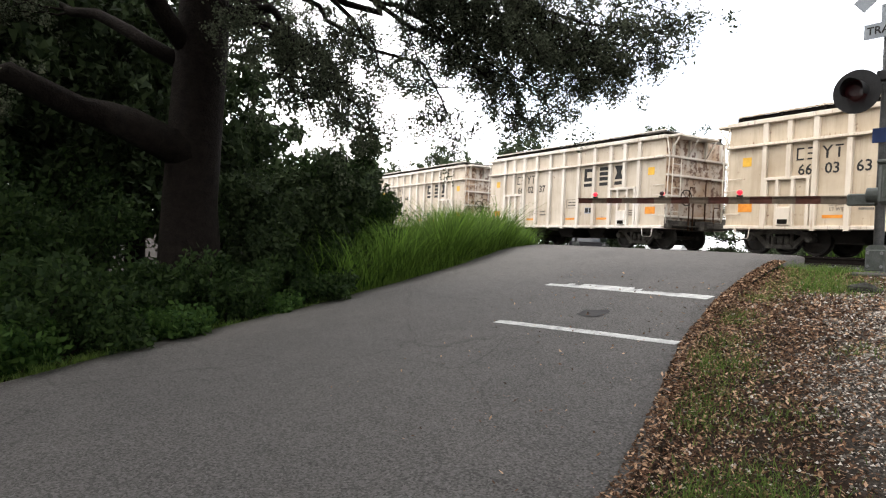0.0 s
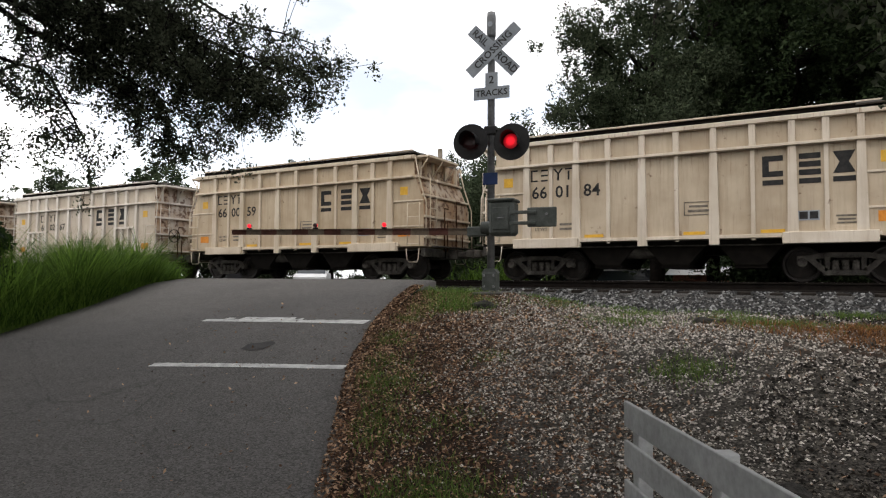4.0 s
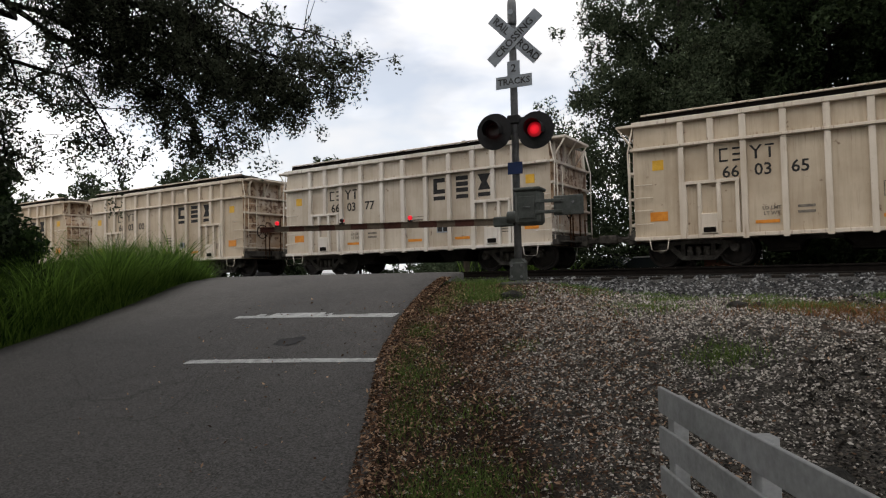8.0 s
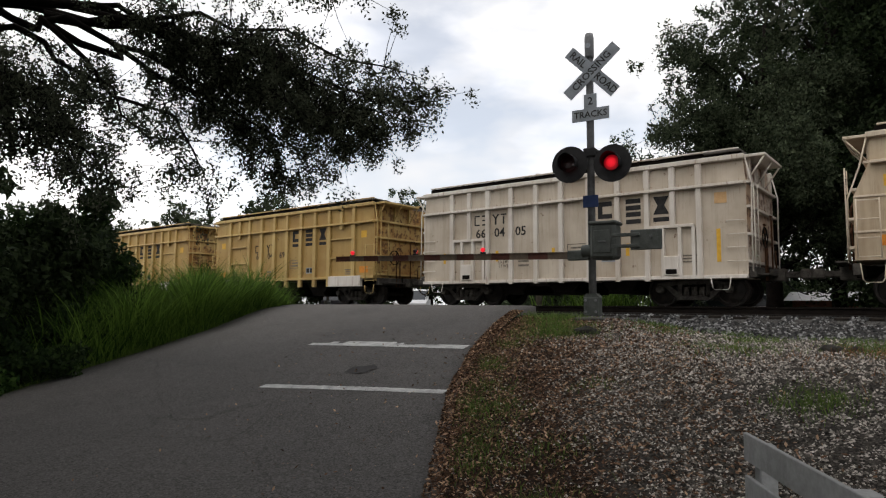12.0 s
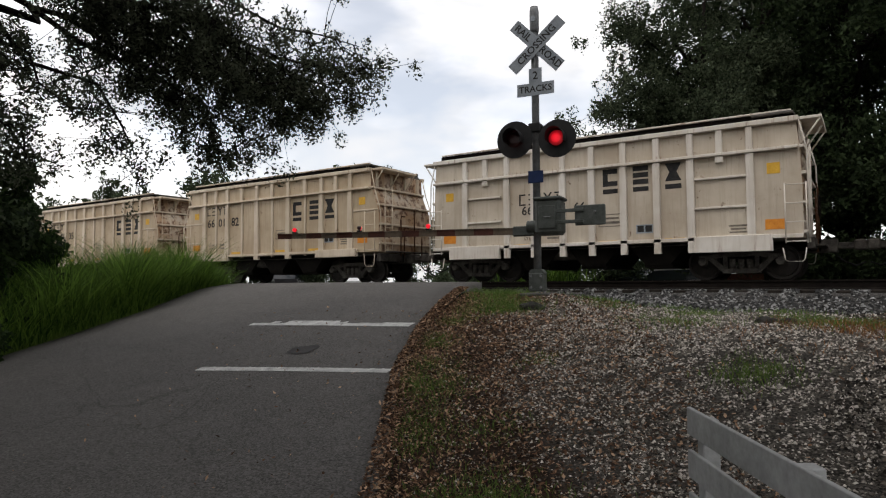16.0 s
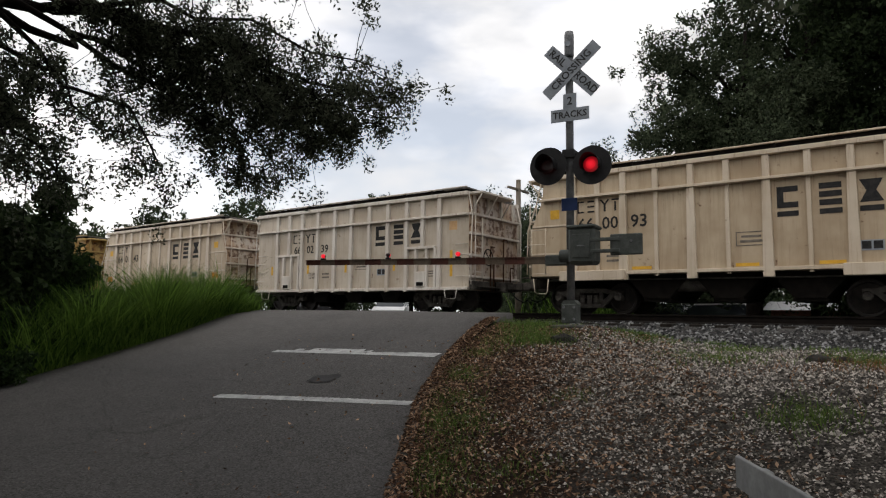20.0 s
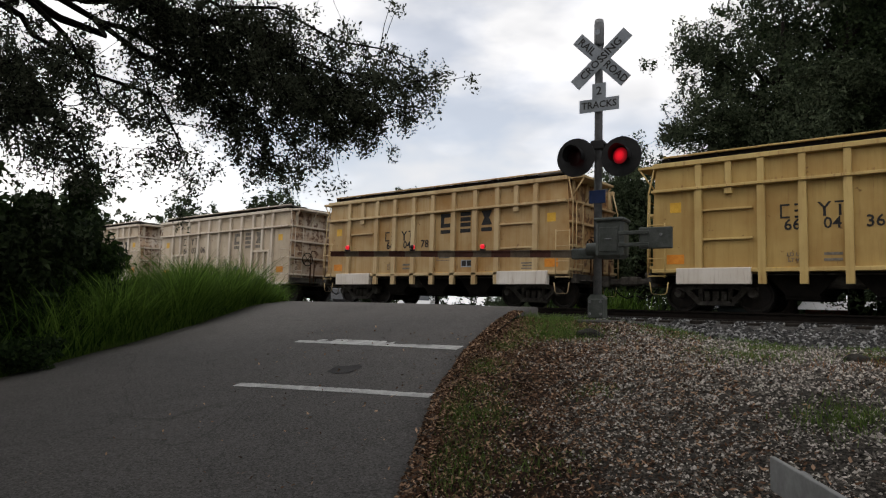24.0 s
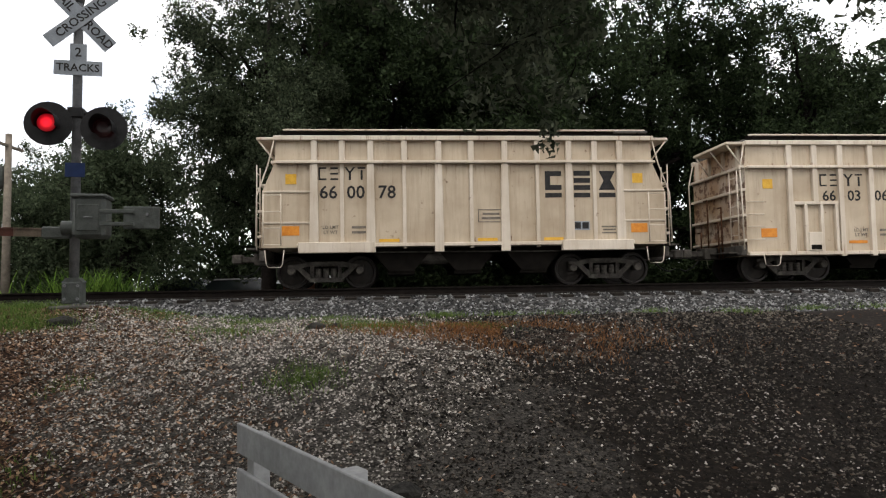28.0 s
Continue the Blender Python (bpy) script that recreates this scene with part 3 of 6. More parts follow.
def spring_mesh():
    bm = bmesh.new()
    for y in (-0.2, 0.0, 0.2):
        lathe_at = bmesh.new()
        lathe(lathe_at, [(0.28, 0.075), (0.32, 0.085), (0.36, 0.075), (0.40, 0.085), (0.44, 0.075), (0.48, 0.085), (0.52, 0.075)], 10, "z")
        me = bpy.data.meshes.new("tmp")
        lathe_at.to_mesh(me)
        lathe_at.free()
        me.transform(Matrix.Translation((0, y, 0)))
        bm.from_mesh(me)
        bpy.data.meshes.remove(me)
    return mesh_of("spring", bm, M["truck"])


frame_mesh, spring_m = side_frame_mesh(), spring_mesh()
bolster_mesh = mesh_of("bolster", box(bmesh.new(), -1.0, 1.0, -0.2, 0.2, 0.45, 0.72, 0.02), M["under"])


def wheel_truck(car, y):
    t = part("wheel_truck", bolster_mesh, None, car, at=pose(0, y, 0))
    for s in (-1, 1):
        part("side_frame", frame_mesh, None, t, at=pose(s * 1.02, 0, 0))
        part("spring", spring_m, None, t, at=pose(s * 1.03, 0, 0))
        for w in (-0.88, 0.88):
            part("wheel", wheel_mesh, None, t, at=pose(s * 0.76, w, 0.425, 0, 0, 180 if s > 0 else 0))
            part("bearing", bearing_mesh, None, t, at=pose(s * 1.12, w, 0.46, 0, 0, 180 if s > 0 else 0))
    for w in (-0.88, 0.88):
        part("axle", axle_mesh, None, t, at=pose(0, w, 0.425))


def ladder(bm, s, y, z0, z1, wide=0.44, rungs=4, off=0.07):
    """A side ladder, s = -1 or 1 for the side of the car."""
    x = s * (1.58 + off)
    for e in (-wide / 2, wide / 2):
        tube(bm, [(x, y + e, z0), (x, y + e, z1)], 0.016, 6)
        for z in (z0 + 0.05, z1 - 0.05):
            tube(bm, [(x, y + e, z), (s * 1.57, y + e, z)], 0.012, 6)
    for k in range(rungs):
        z = z0 + 0.04 + (z1 - z0 - 0.08) * k / (rungs - 1)
        tube(bm, [(x, y - wide / 2, z), (x, y + wide / 2, z)], 0.013, 6)


def stirrup(bm, s, y):
    x = s * 1.6
    tube(bm, [(x, y - 0.24, 0.98), (x, y - 0.2, 0.62), (x - s * 0.02, y - 0.15, 0.55), (x - s * 0.02, y + 0.15, 0.55), (x, y + 0.2, 0.62), (x, y + 0.24, 0.98)], 0.014, 6)


def hopper_car(kind, paint):
    """A covered hopper car on its track, its rails at z = 0; kind: sloped, boxed or toothed ends and sides."""
    P = M[paint]
    car = empty("hopper_car")
    ends = {"sloped": [(4.92, 3.86), (4.95, 3.25), (5.28, 2.48), (5.30, 1.05)],
            "boxed": [(5.12, 3.86), (5.18, 3.25), (5.18, 2.4), (5.18, 0.95)],
            "toothed": [(5.05, 3.86), (5.10, 3.25), (5.14, 2.4), (5.14, 1.2)]}[kind]
    # shell: the plate of both sides and the sloped ends as one closed body
    sill = ends[-1][1]
    outline = [(-y, z) for y, z in ends] + [(y, z) for y, z in ends[::-1]]
    shell = mesh_of("shell", prism(bmesh.new(), outline, -1.50, 1.50), [M[paint + "_plate"], M[paint + "_end"]])
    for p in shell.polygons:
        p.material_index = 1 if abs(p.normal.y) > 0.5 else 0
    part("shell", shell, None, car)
    # chord, belt and sill run the length of each side
    for s in (-1, 1):
        x0, x1 = sorted((s * 1.46, s * 1.62))
        part("top_chord", boxed(x0, x1, -ends[0][0] - 0.06, ends[0][0] + 0.06, 3.80, 3.92, 0.012), P, car)
        x0, x1 = sorted((s * 1.48, s * 1.64))
        part("belt_rail", boxed(x0, x1, -ends[1][0] + 0.02, ends[1][0] - 0.02, 3.20, 3.27, 0.01), P, car)
        x0, x1 = sorted((s * 1.46, s * 1.60))
        part("side_sill", boxed(x0, x1, -ends[3][0] + (0.9 if kind == "sloped" else 0), ends[3][0] - (0.9 if kind == "sloped" else 0), sill, sill + 0.09, 0.01), P, car)
        for i, y in enumerate(POSTS):
            wide = 0.17 if i % 2 == 0 or kind == "toothed" else 0.09
            if kind == "boxed":
                wide = 0.13
            x0, x1 = sorted((s * 1.49, s * 1.595))
            part("upper_post", boxed(x0, x1, y - 0.075, y + 0.075, 3.26, 3.82, 0.01), P, car)
            low = sill - ((0.27 if kind == "toothed" else 0.14) if (i % 2 == 0 or kind == "toothed") and kind != "boxed" else 0.05)
            if kind == "boxed" and i in (0, 1, 9, 10):
                low = 2.30 if i in (1, 9) else sill + 0.05
            if kind == "toothed" and i in (1, 9):
                low = 3.05
            x0, x1 = sorted((s * 1.49, s * (1.60 if wide > 0.1 else 1.555)))
            bm = bmesh.new()
            flare = 0.035 if kind == "sloped" and wide > 0.1 else 0.0
            prism(bm, [(y - wide / 2 - flare, low), (y + wide / 2 + flare, low), (y + wide / 2, 3.2), (y - wide / 2, 3.2)], x0, x1)
            part("side_post", bm, P, car)
        # end ridges, bolster box, recesses, ladders
        for e in (-1, 1):
            if kind == "sloped":
                for z, y1 in ((2.46, 5.27), (1.66, 5.29)):
                    a, b = sorted((e * 4.06, e * y1))
                    x0, x1 = sorted((s * 1.49, s * 1.53))
                    part("end_ridge", boxed(x0, x1, a, b, z, z + 0.05, 0.006), P, car)
                a, b = sorted((e * 2.45, e * 4.35))
                x0, x1 = sorted((s * 1.49, s * 1.66))
                part("bolster_box", boxed(x0, x1, a, b, 0.90, 1.17, 0.012), P, car)
            if kind == "boxed":
                a, b = sorted((e * 2.62, e * 3.92))
                x0, x1 = sorted((s * 1.49, s * 1.60))
                part("recess_head", boxed(x0, x1, a, b, 2.24, 2.32, 0.008), P, car)
                for y in (2.68, 3.10, 3.55, 3.9):
                    c, d = sorted((e * (y - 0.045), e * (y + 0.045)))
                    part("recess_post", boxed(x0, x1, c, d, 1.0, 2.25, 0.008), P, car)
                c, d = sorted((e * 3.13, e * 3.52))
                x0, x1 = sorted((s * 1.49, s * 1.63))
                part("jacking_pad", boxed(x0, x1, c, d, 1.05, 1.52, 0.015), P, car, "white-painted jacking pad plate")
                x0, x1 = sorted((s * 1.60, s * 1.636))
                part("pad_slot", boxed(x0, x1, c + 0.05, d - 0.05, 1.08, 1.20, 0.004), M["under"], car)
            if kind == "toothed":
                a, b = sorted((e * 2.75, e * 4.5))
                x0, x1 = sorted((s * 1.49, s * 1.65))
                part("bolster_box", boxed(x0, x1, a, b, 0.92, 1.30, 0.012), M["white"], car, "pale bolster plate")
                for z in (2.66, 1.95):
                    a, b = sorted((e * 2.72, e * 3.98))
                    x0, x1 = sorted((s * 1.49, s * 1.57))
                    part("panel_ledge", boxed(x0, x1, a, b, z, z + 0.05, 0.006), P, car)
            if kind == "boxed":
                for z in (1.35, 1.68, 2.0, 2.33):
                    bm = bmesh.new()
                    tube(bm, [(s * 1.5, e * 4.72, z), (s * 1.57, e * 4.72, z), (s * 1.57, e * 5.12, z), (s * 1.5, e * 5.12, z)], 0.012, 6)
                    part("grab_iron", bm, P, car)
            else:
                bm = bmesh.new()
                ladder(bm, s, e * 5.0, 1.08, 2.42)
                part("ladder", bm, P, car)
            bm = bmesh.new()
            stirrup(bm, s, e * (4.95 if kind != "boxed" else 4.55))
            part("stirrup_step", bm, P, car)
    # ends: ribs over the slope sheet, platform under the roof with struts, grab rails
    for e in (-1, 1):
        top, belt, mid, low = ends
        for z in (3.22, 2.62, 1.95, 1.30):
            y = float(np.interp(z, [low[1], mid[1], belt[1], top[1]], [low[0], mid[0], belt[0], top[0]]))
            a, b = sorted((e * (y - 0.02), e * (y + 0.10)))
            part("end_rib", boxed(-1.5, 1.5, a, b, z, z + 0.07, 0.01), P, car)
        for x in (-1.2, -0.4, 0.4, 1.2):
            a, b = sorted((e * (belt[0] - 0.03), e * (belt[0] + 0.05)))
            part("end_post", boxed(x - 0.05, x + 0.05, a, b, 3.28, 3.85, 0.008), P, car)
        a, b = sorted((e * top[0], e * (top[0] + 0.52)))
        part("end_platform", boxed(-1.45, 0.5, a, b, 3.84, 3.91, 0.01), P, car)
        for x in (-1.4, -0.5, 0.4):
            bm = bmesh.new()
            tube(bm, [(x, e * (top[0] + 0.48), 3.84), (x, e * (belt[0] + 0.03), 3.30)], 0.022, 6)
            part("platform_strut", bm, P, car)
        for x in (-1.5, 1.5):
            bm = bmesh.new()
            k = x / 1.5
            tube(bm, [(x, e * (top[0] + 0.05), 3.84), (x + k * 0.02, e * (top[0] + 0.2), 3.2), (x + k * 0.04, e * (mid[0] + 0.12), 2.4), (x + k * 0.06, e * (low[0] + 0.12), 1.1)], 0.02, 6)
            part("corner_rail", bm, P, car)
        bm = bmesh.new()
        for x in (-1.35, -0.95):
            tube(bm, [(x, e * (low[0] + 0.14), 1.0), (x, e * (low[0] + 0.14), 3.2)], 0.016, 6)
        for k in range(6):
            tube(bm, [(-1.35, e * (low[0] + 0.14), 1.1 + k * 0.38), (-0.95, e * (low[0] + 0.14), 1.1 + k * 0.38)], 0.013, 6)
        part("end_ladder", bm, P, car)
        part("end_walkway", boxed(-1.3, 1.3, *sorted((e * (low[0] + 0.12), e * (low[0] + 0.42))), 1.02, 1.06, 0.006), M["truck"], car)
        for x, z1 in ((-0.55, 2.3), (-0.35, 1.9), (0.25, 2.6), (0.7, 1.7)):
            bm = bmesh.new()
            tube(bm, [(x, e * (low[0] + 0.2), 0.9), (x, e * (low[0] + 0.2), z1 - 0.15), (x + 0.08, e * (low[0] + 0.16), z1), (x + 0.3, e * (low[0] + 0.16), z1)], 0.024, 6)
            part("brake_pipe", bm, M["rusty"], car)
        # draft gear and coupler
        bm = bmesh.new()
        a, b = sorted((e * 4.0, e * 5.75))
        box(bm, -0.24, 0.24, a, b, 0.66, 0.98, 0.01)
        a, b = sorted((e * 5.2, e * 5.35))
        box(bm, -1.5, 1.5, a, b, 0.72, 0.98, 0.01)
        part("end_sill", bm, M["truck"], car)
        bm = bmesh.new()
        a, b = sorted((e * 5.7, e * 6.35))
        box(bm, -0.09, 0.09, a, b, 0.74, 0.90, 0.02)
        c, d = sorted((e * 6.08, e * 6.36))
        box(bm, -0.17, 0.15, c, d, 0.70, 0.96, 0.04)
        part("coupler", bm, M["truck"], car)
        bm = bmesh.new()
        tube(bm, [(0.3, e * 5.6, 0.72), (0.32, e * 5.85, 0.45), (0.3, e * 6.1, 0.34), (0.28, e * 6.3, 0.42)], 0.022, 6)
        part("brake_hose", bm, M["tyre"], car)
        wheel_truck(car, e * 3.72)
    # roof with hatch covers
    part("roof", prism(bmesh.new(), [(-1.5, 3.86), (1.5, 3.86), (1.3, 3.94), (0.75, 4.0), (-0.75, 4.0), (-1.3, 3.94)], -ends[0][0], ends[0][0], "y"), M["roof"], car)
    for s in (-1, 1):
        x0, x1 = sorted((s * 1.36, s * 1.44))
        part("hatch_rail", boxed(x0, x1, -ends[0][0] + 0.1, ends[0][0] - 0.15, 4.09, 4.13, 0.008), P, car)
        for k in range(9):
            y = (ends[0][0] - 0.3) * (k / 4 - 1)
            part("rail_bracket", boxed(x0 + 0.02, x1 - 0.02, y - 0.03, y + 0.03, 3.9, 4.10), M["under"], car)
    for s in (-1, 1):
        x0, x1 = sorted((s * 1.33, s * 1.36))
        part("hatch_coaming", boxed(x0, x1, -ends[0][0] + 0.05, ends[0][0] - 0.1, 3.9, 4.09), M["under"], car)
    for k in range(4):
        y = -3.75 + k * 2.5
        part("hatch_cover", boxed(-1.05, 1.05, y - 1.2, y + 1.2, 3.99, 4.07, 0.02), M["roof"], car)
    part("roof_platform", boxed(-1.5, -0.6, -ends[0][0] + 0.05, -ends[0][0] + 0.95, 4.03, 4.08, 0.008), M["roof"], car)
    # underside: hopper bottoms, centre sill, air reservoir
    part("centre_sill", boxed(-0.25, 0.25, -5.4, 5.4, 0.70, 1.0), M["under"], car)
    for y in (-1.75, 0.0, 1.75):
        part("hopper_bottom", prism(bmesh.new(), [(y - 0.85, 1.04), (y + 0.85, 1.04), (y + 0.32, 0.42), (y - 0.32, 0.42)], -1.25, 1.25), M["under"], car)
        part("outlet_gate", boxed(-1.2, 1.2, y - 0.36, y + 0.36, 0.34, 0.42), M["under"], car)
    tank = bmesh.new()
    lathe(tank, [(-0.45, 0.02), (-0.42, 0.14), (-0.36, 0.19), (0.36, 0.19), (0.42, 0.14), (0.45, 0.02)], 14, "y")
    part("air_reservoir", tank, M["truck"], car, at=pose(-1.0, 0.9, 0.78))
    for s in (-1, 1):
        bm = bmesh.new()
        tube(bm, [(s * 1.3, -4.9, 0.93), (s * 1.32, -2.0, 0.90), (s * 1.32, 2.0, 0.92), (s * 1.3, 4.9, 0.93)], 0.022, 6)
        part("train_line", bm, M["truck"], car)
    if kind != "sloped":
        bm = bmesh.new()
        tube(bm, [(0.26 * math.cos(2 * math.pi * k / 18), 0, 0.26 * math.sin(2 * math.pi * k / 18)) for k in range(19)], 0.018, 6)
        for k in range(4):
            a = math.pi / 4 * (2 * k + 1)
            tube(bm, [(0, 0, 0), (0.25 * math.cos(a), 0, 0.25 * math.sin(a))], 0.014, 5)
        part("brake_wheel", bm, M["under"], car, at=pose(-0.75, -5.42, 1.75))
    if kind != "sloped":
        lower_body(car)
    return car


RUNNING = ("wheel_truck", "coupler", "brake_hose", "air_reservoir", "brake_wheel", "hopper_bottom", "outlet_gate", "centre_sill", "train_line", "end_sill")


def lower_body(car):
    """The cars with upright ends have a lower roof and deeper sides over the same wheels."""
    for ob in car.children:
        if not ob.name.startswith(RUNNING):
            for v in ob.data.vertices:
                v.co.z = float(np.interp(v.co.z, (0.3, 0.55, 0.95, 1.6, 3.25, 3.86, 4.2), (0.3, 0.42, 0.70, 1.40, 3.10, 3.75, 4.09)))


def patches(car, kind, upright):
    """Reflective patches and strips on the side that faces the road."""
    dz = 0.0 if kind == "sloped" else -0.17
    if upright:
        for y in (4.3, 2.2, 0.2, -2.1, -4.5):
            h = 0.42 if abs(y) > 4.4 else 0.17
            part("reflector_strip", boxed(-1.508, -1.50, y - 0.05, y + 0.05, 1.55 - h, 1.55 + h), M["patch_yellow"], car)
        part("orange_patch", boxed(-1.508, -1.50, -4.72, -4.42, 2.62, 2.90), M["patch_pale"], car)
        return
    for e in (1, -1):
        part("yellow_patch", boxed(-1.508, -1.50, e * 4.55 - 0.14, e * 4.55 + 0.14, 2.68 + dz, 2.94 + dz), M["patch_yellow"], car)
        part("orange_patch", boxed(-1.508, -1.50, e * 4.56 - 0.22, e * 4.56 + 0.22, 1.36 + dz, 1.60 + dz), M["patch_orange"], car)
    for y in (2.05, -0.5, -2.25):
        part("reflector_strip", boxed(-1.508, -1.50, y - 0.26, y + 0.26, 1.17 + dz, 1.25 + dz), M["patch_orange" if kind == "boxed" else "patch_yellow"], car)


def mark(car, words, y, z, size, mat):
    """Stencilled figures on the side that faces the road."""
    part("road_number", text_mesh(words, size, mat, 0.002), None, car, at=Matrix.Translation((-1.508, y, z)) @ pose(0, 0, 0, 90, 0, -90))


def bars(car, name, spots, mat):
    for y, z, w, h in spots:
        part(name, boxed(-1.509, -1.50, y - w / 2, y + w / 2, z - h / 2, z + h / 2), mat, car)


def emblem(car, ys, z, mat, size=0.52):
    """Three plain dark shapes, each over a bar, in place of the owner's mark."""
    h, w = size, size * 0.88
    y = ys[0]
    bm = bmesh.new()
    for y0, y1, z0, z1 in ((-w / 2, w / 2, h / 2 - 0.13, h / 2), (-w / 2, w / 2, -h / 2, -h / 2 + 0.13), (w / 2 - 0.14, w / 2, -h / 2 + 0.13, h / 2 - 0.13)):
        box(bm, -1.509, -1.50, y + y0, y + y1, z + z0, z + z1)
    box(bm, -1.509, -1.50, y - w / 2, y + w / 2, z - h / 2 - 0.20, z - h / 2 - 0.08)
    part("emblem_shape", bm, mat, car)
    y = ys[1]
    bm = bmesh.new()
    for k in (-1, 0, 1):
        box(bm, -1.509, -1.50, y - w / 2, y + w / 2, z + k * h * 0.38 - 0.065, z + k * h * 0.38 + 0.065)
    box(bm, -1.509, -1.50, y - w / 2, y + w / 2, z - h / 2 - 0.20, z - h / 2 - 0.08)
    part("emblem_shape", bm, mat, car)
    y = ys[2]
    bm = bmesh.new()
    prism(bm, [(y - w / 2, z + h / 2), (y + w / 2, z + h / 2), (y + 0.09, z), (y + w / 2, z - h / 2), (y - w / 2, z - h / 2), (y - 0.09, z)], -1.509, -1.50)
    box(bm, -1.509, -1.50, y - w / 2, y + w / 2, z - h / 2 - 0.20, z - h / 2 - 0.08)
    part("emblem_shape", bm, mat, car)


TRAIN = [("boxed", "buff", "66", "03", "63"), ("boxed", "white", "66", "02", "37"), ("boxed", "white", "66", "03", "44"), ("sloped", "buff", "66", "01", "84"),
         ("sloped", "cream", "66", "00", "59"), ("boxed", "white", "66", "02", "67"), ("boxed", "buff", "66", "03", "65"), ("boxed", "white", "66", "03", "77"),
         ("boxed", "buff", "66", "03", "00"), ("sloped", "cream", "66", "00", "81"), ("boxed", "white", "66", "04", "05"), ("toothed", "yellow", "66", "04", "69"),
         ("toothed", "yellow", "66", "04", "89"), ("toothed", "white", "66", "04", "66"), ("sloped", "cream", "66", "01", "82"), ("sloped", "cream", "66", "00", "35"),
         ("sloped", "cream", "66", "00", "93"), ("boxed", "white", "66", "02", "39"), ("sloped", "buff", "66", "01", "43"), ("toothed", "yellow", "66", "04", "36"),
         ("toothed", "ochre", "66", "04", "78"), ("boxed", "buff", "66", "03", "06"), ("sloped", "buff", "66", "00", "78")]
WORDS = {"buff": "dusty off-white", "white": "rust-streaked white", "cream": "cream-painted", "yellow": "dirty yellow", "ochre": "rust-stained yellow"}
SHAPE = {"sloped": "with sloped ends", "boxed": "with flat panelled sides", "toothed": "with many short side posts"}
protos, cars = {}, []
plain = {}
for kind, paint, *_ in TRAIN:
    if (kind, paint) not in protos:
        protos[kind, paint] = hopper_car(kind, paint)
for k, (kind, paint, a, b, c) in enumerate(TRAIN):
    first = (kind, paint) not in plain
    ob = protos[kind, paint] if first else copy_thing(plain[kind, paint], pose(FAR, 0, 0))
    if first:
        plain[kind, paint] = ob
    tagged(ob, WORDS[paint] + " covered hopper car " + SHAPE[kind] + " on rails", "freight car", "cars of the freight train")
    cars.append(ob)


SMALL = {"open": ((-0.1, 0.1, 0.125, 0.165), (-0.1, 0.1, -0.165, -0.125), (0.06, 0.1, -0.125, 0.125)), "bars": ((-0.1, 0.1, 0.12, 0.165), (-0.1, 0.1, -0.022, 0.022), (-0.1, 0.1, -0.165, -0.12)),
         "bow": ((-0.028, 0.028, -0.165, 0.02),), "pin": ((-0.1, 0.1, 0.125, 0.165), (-0.025, 0.025, -0.165, 0.09))}


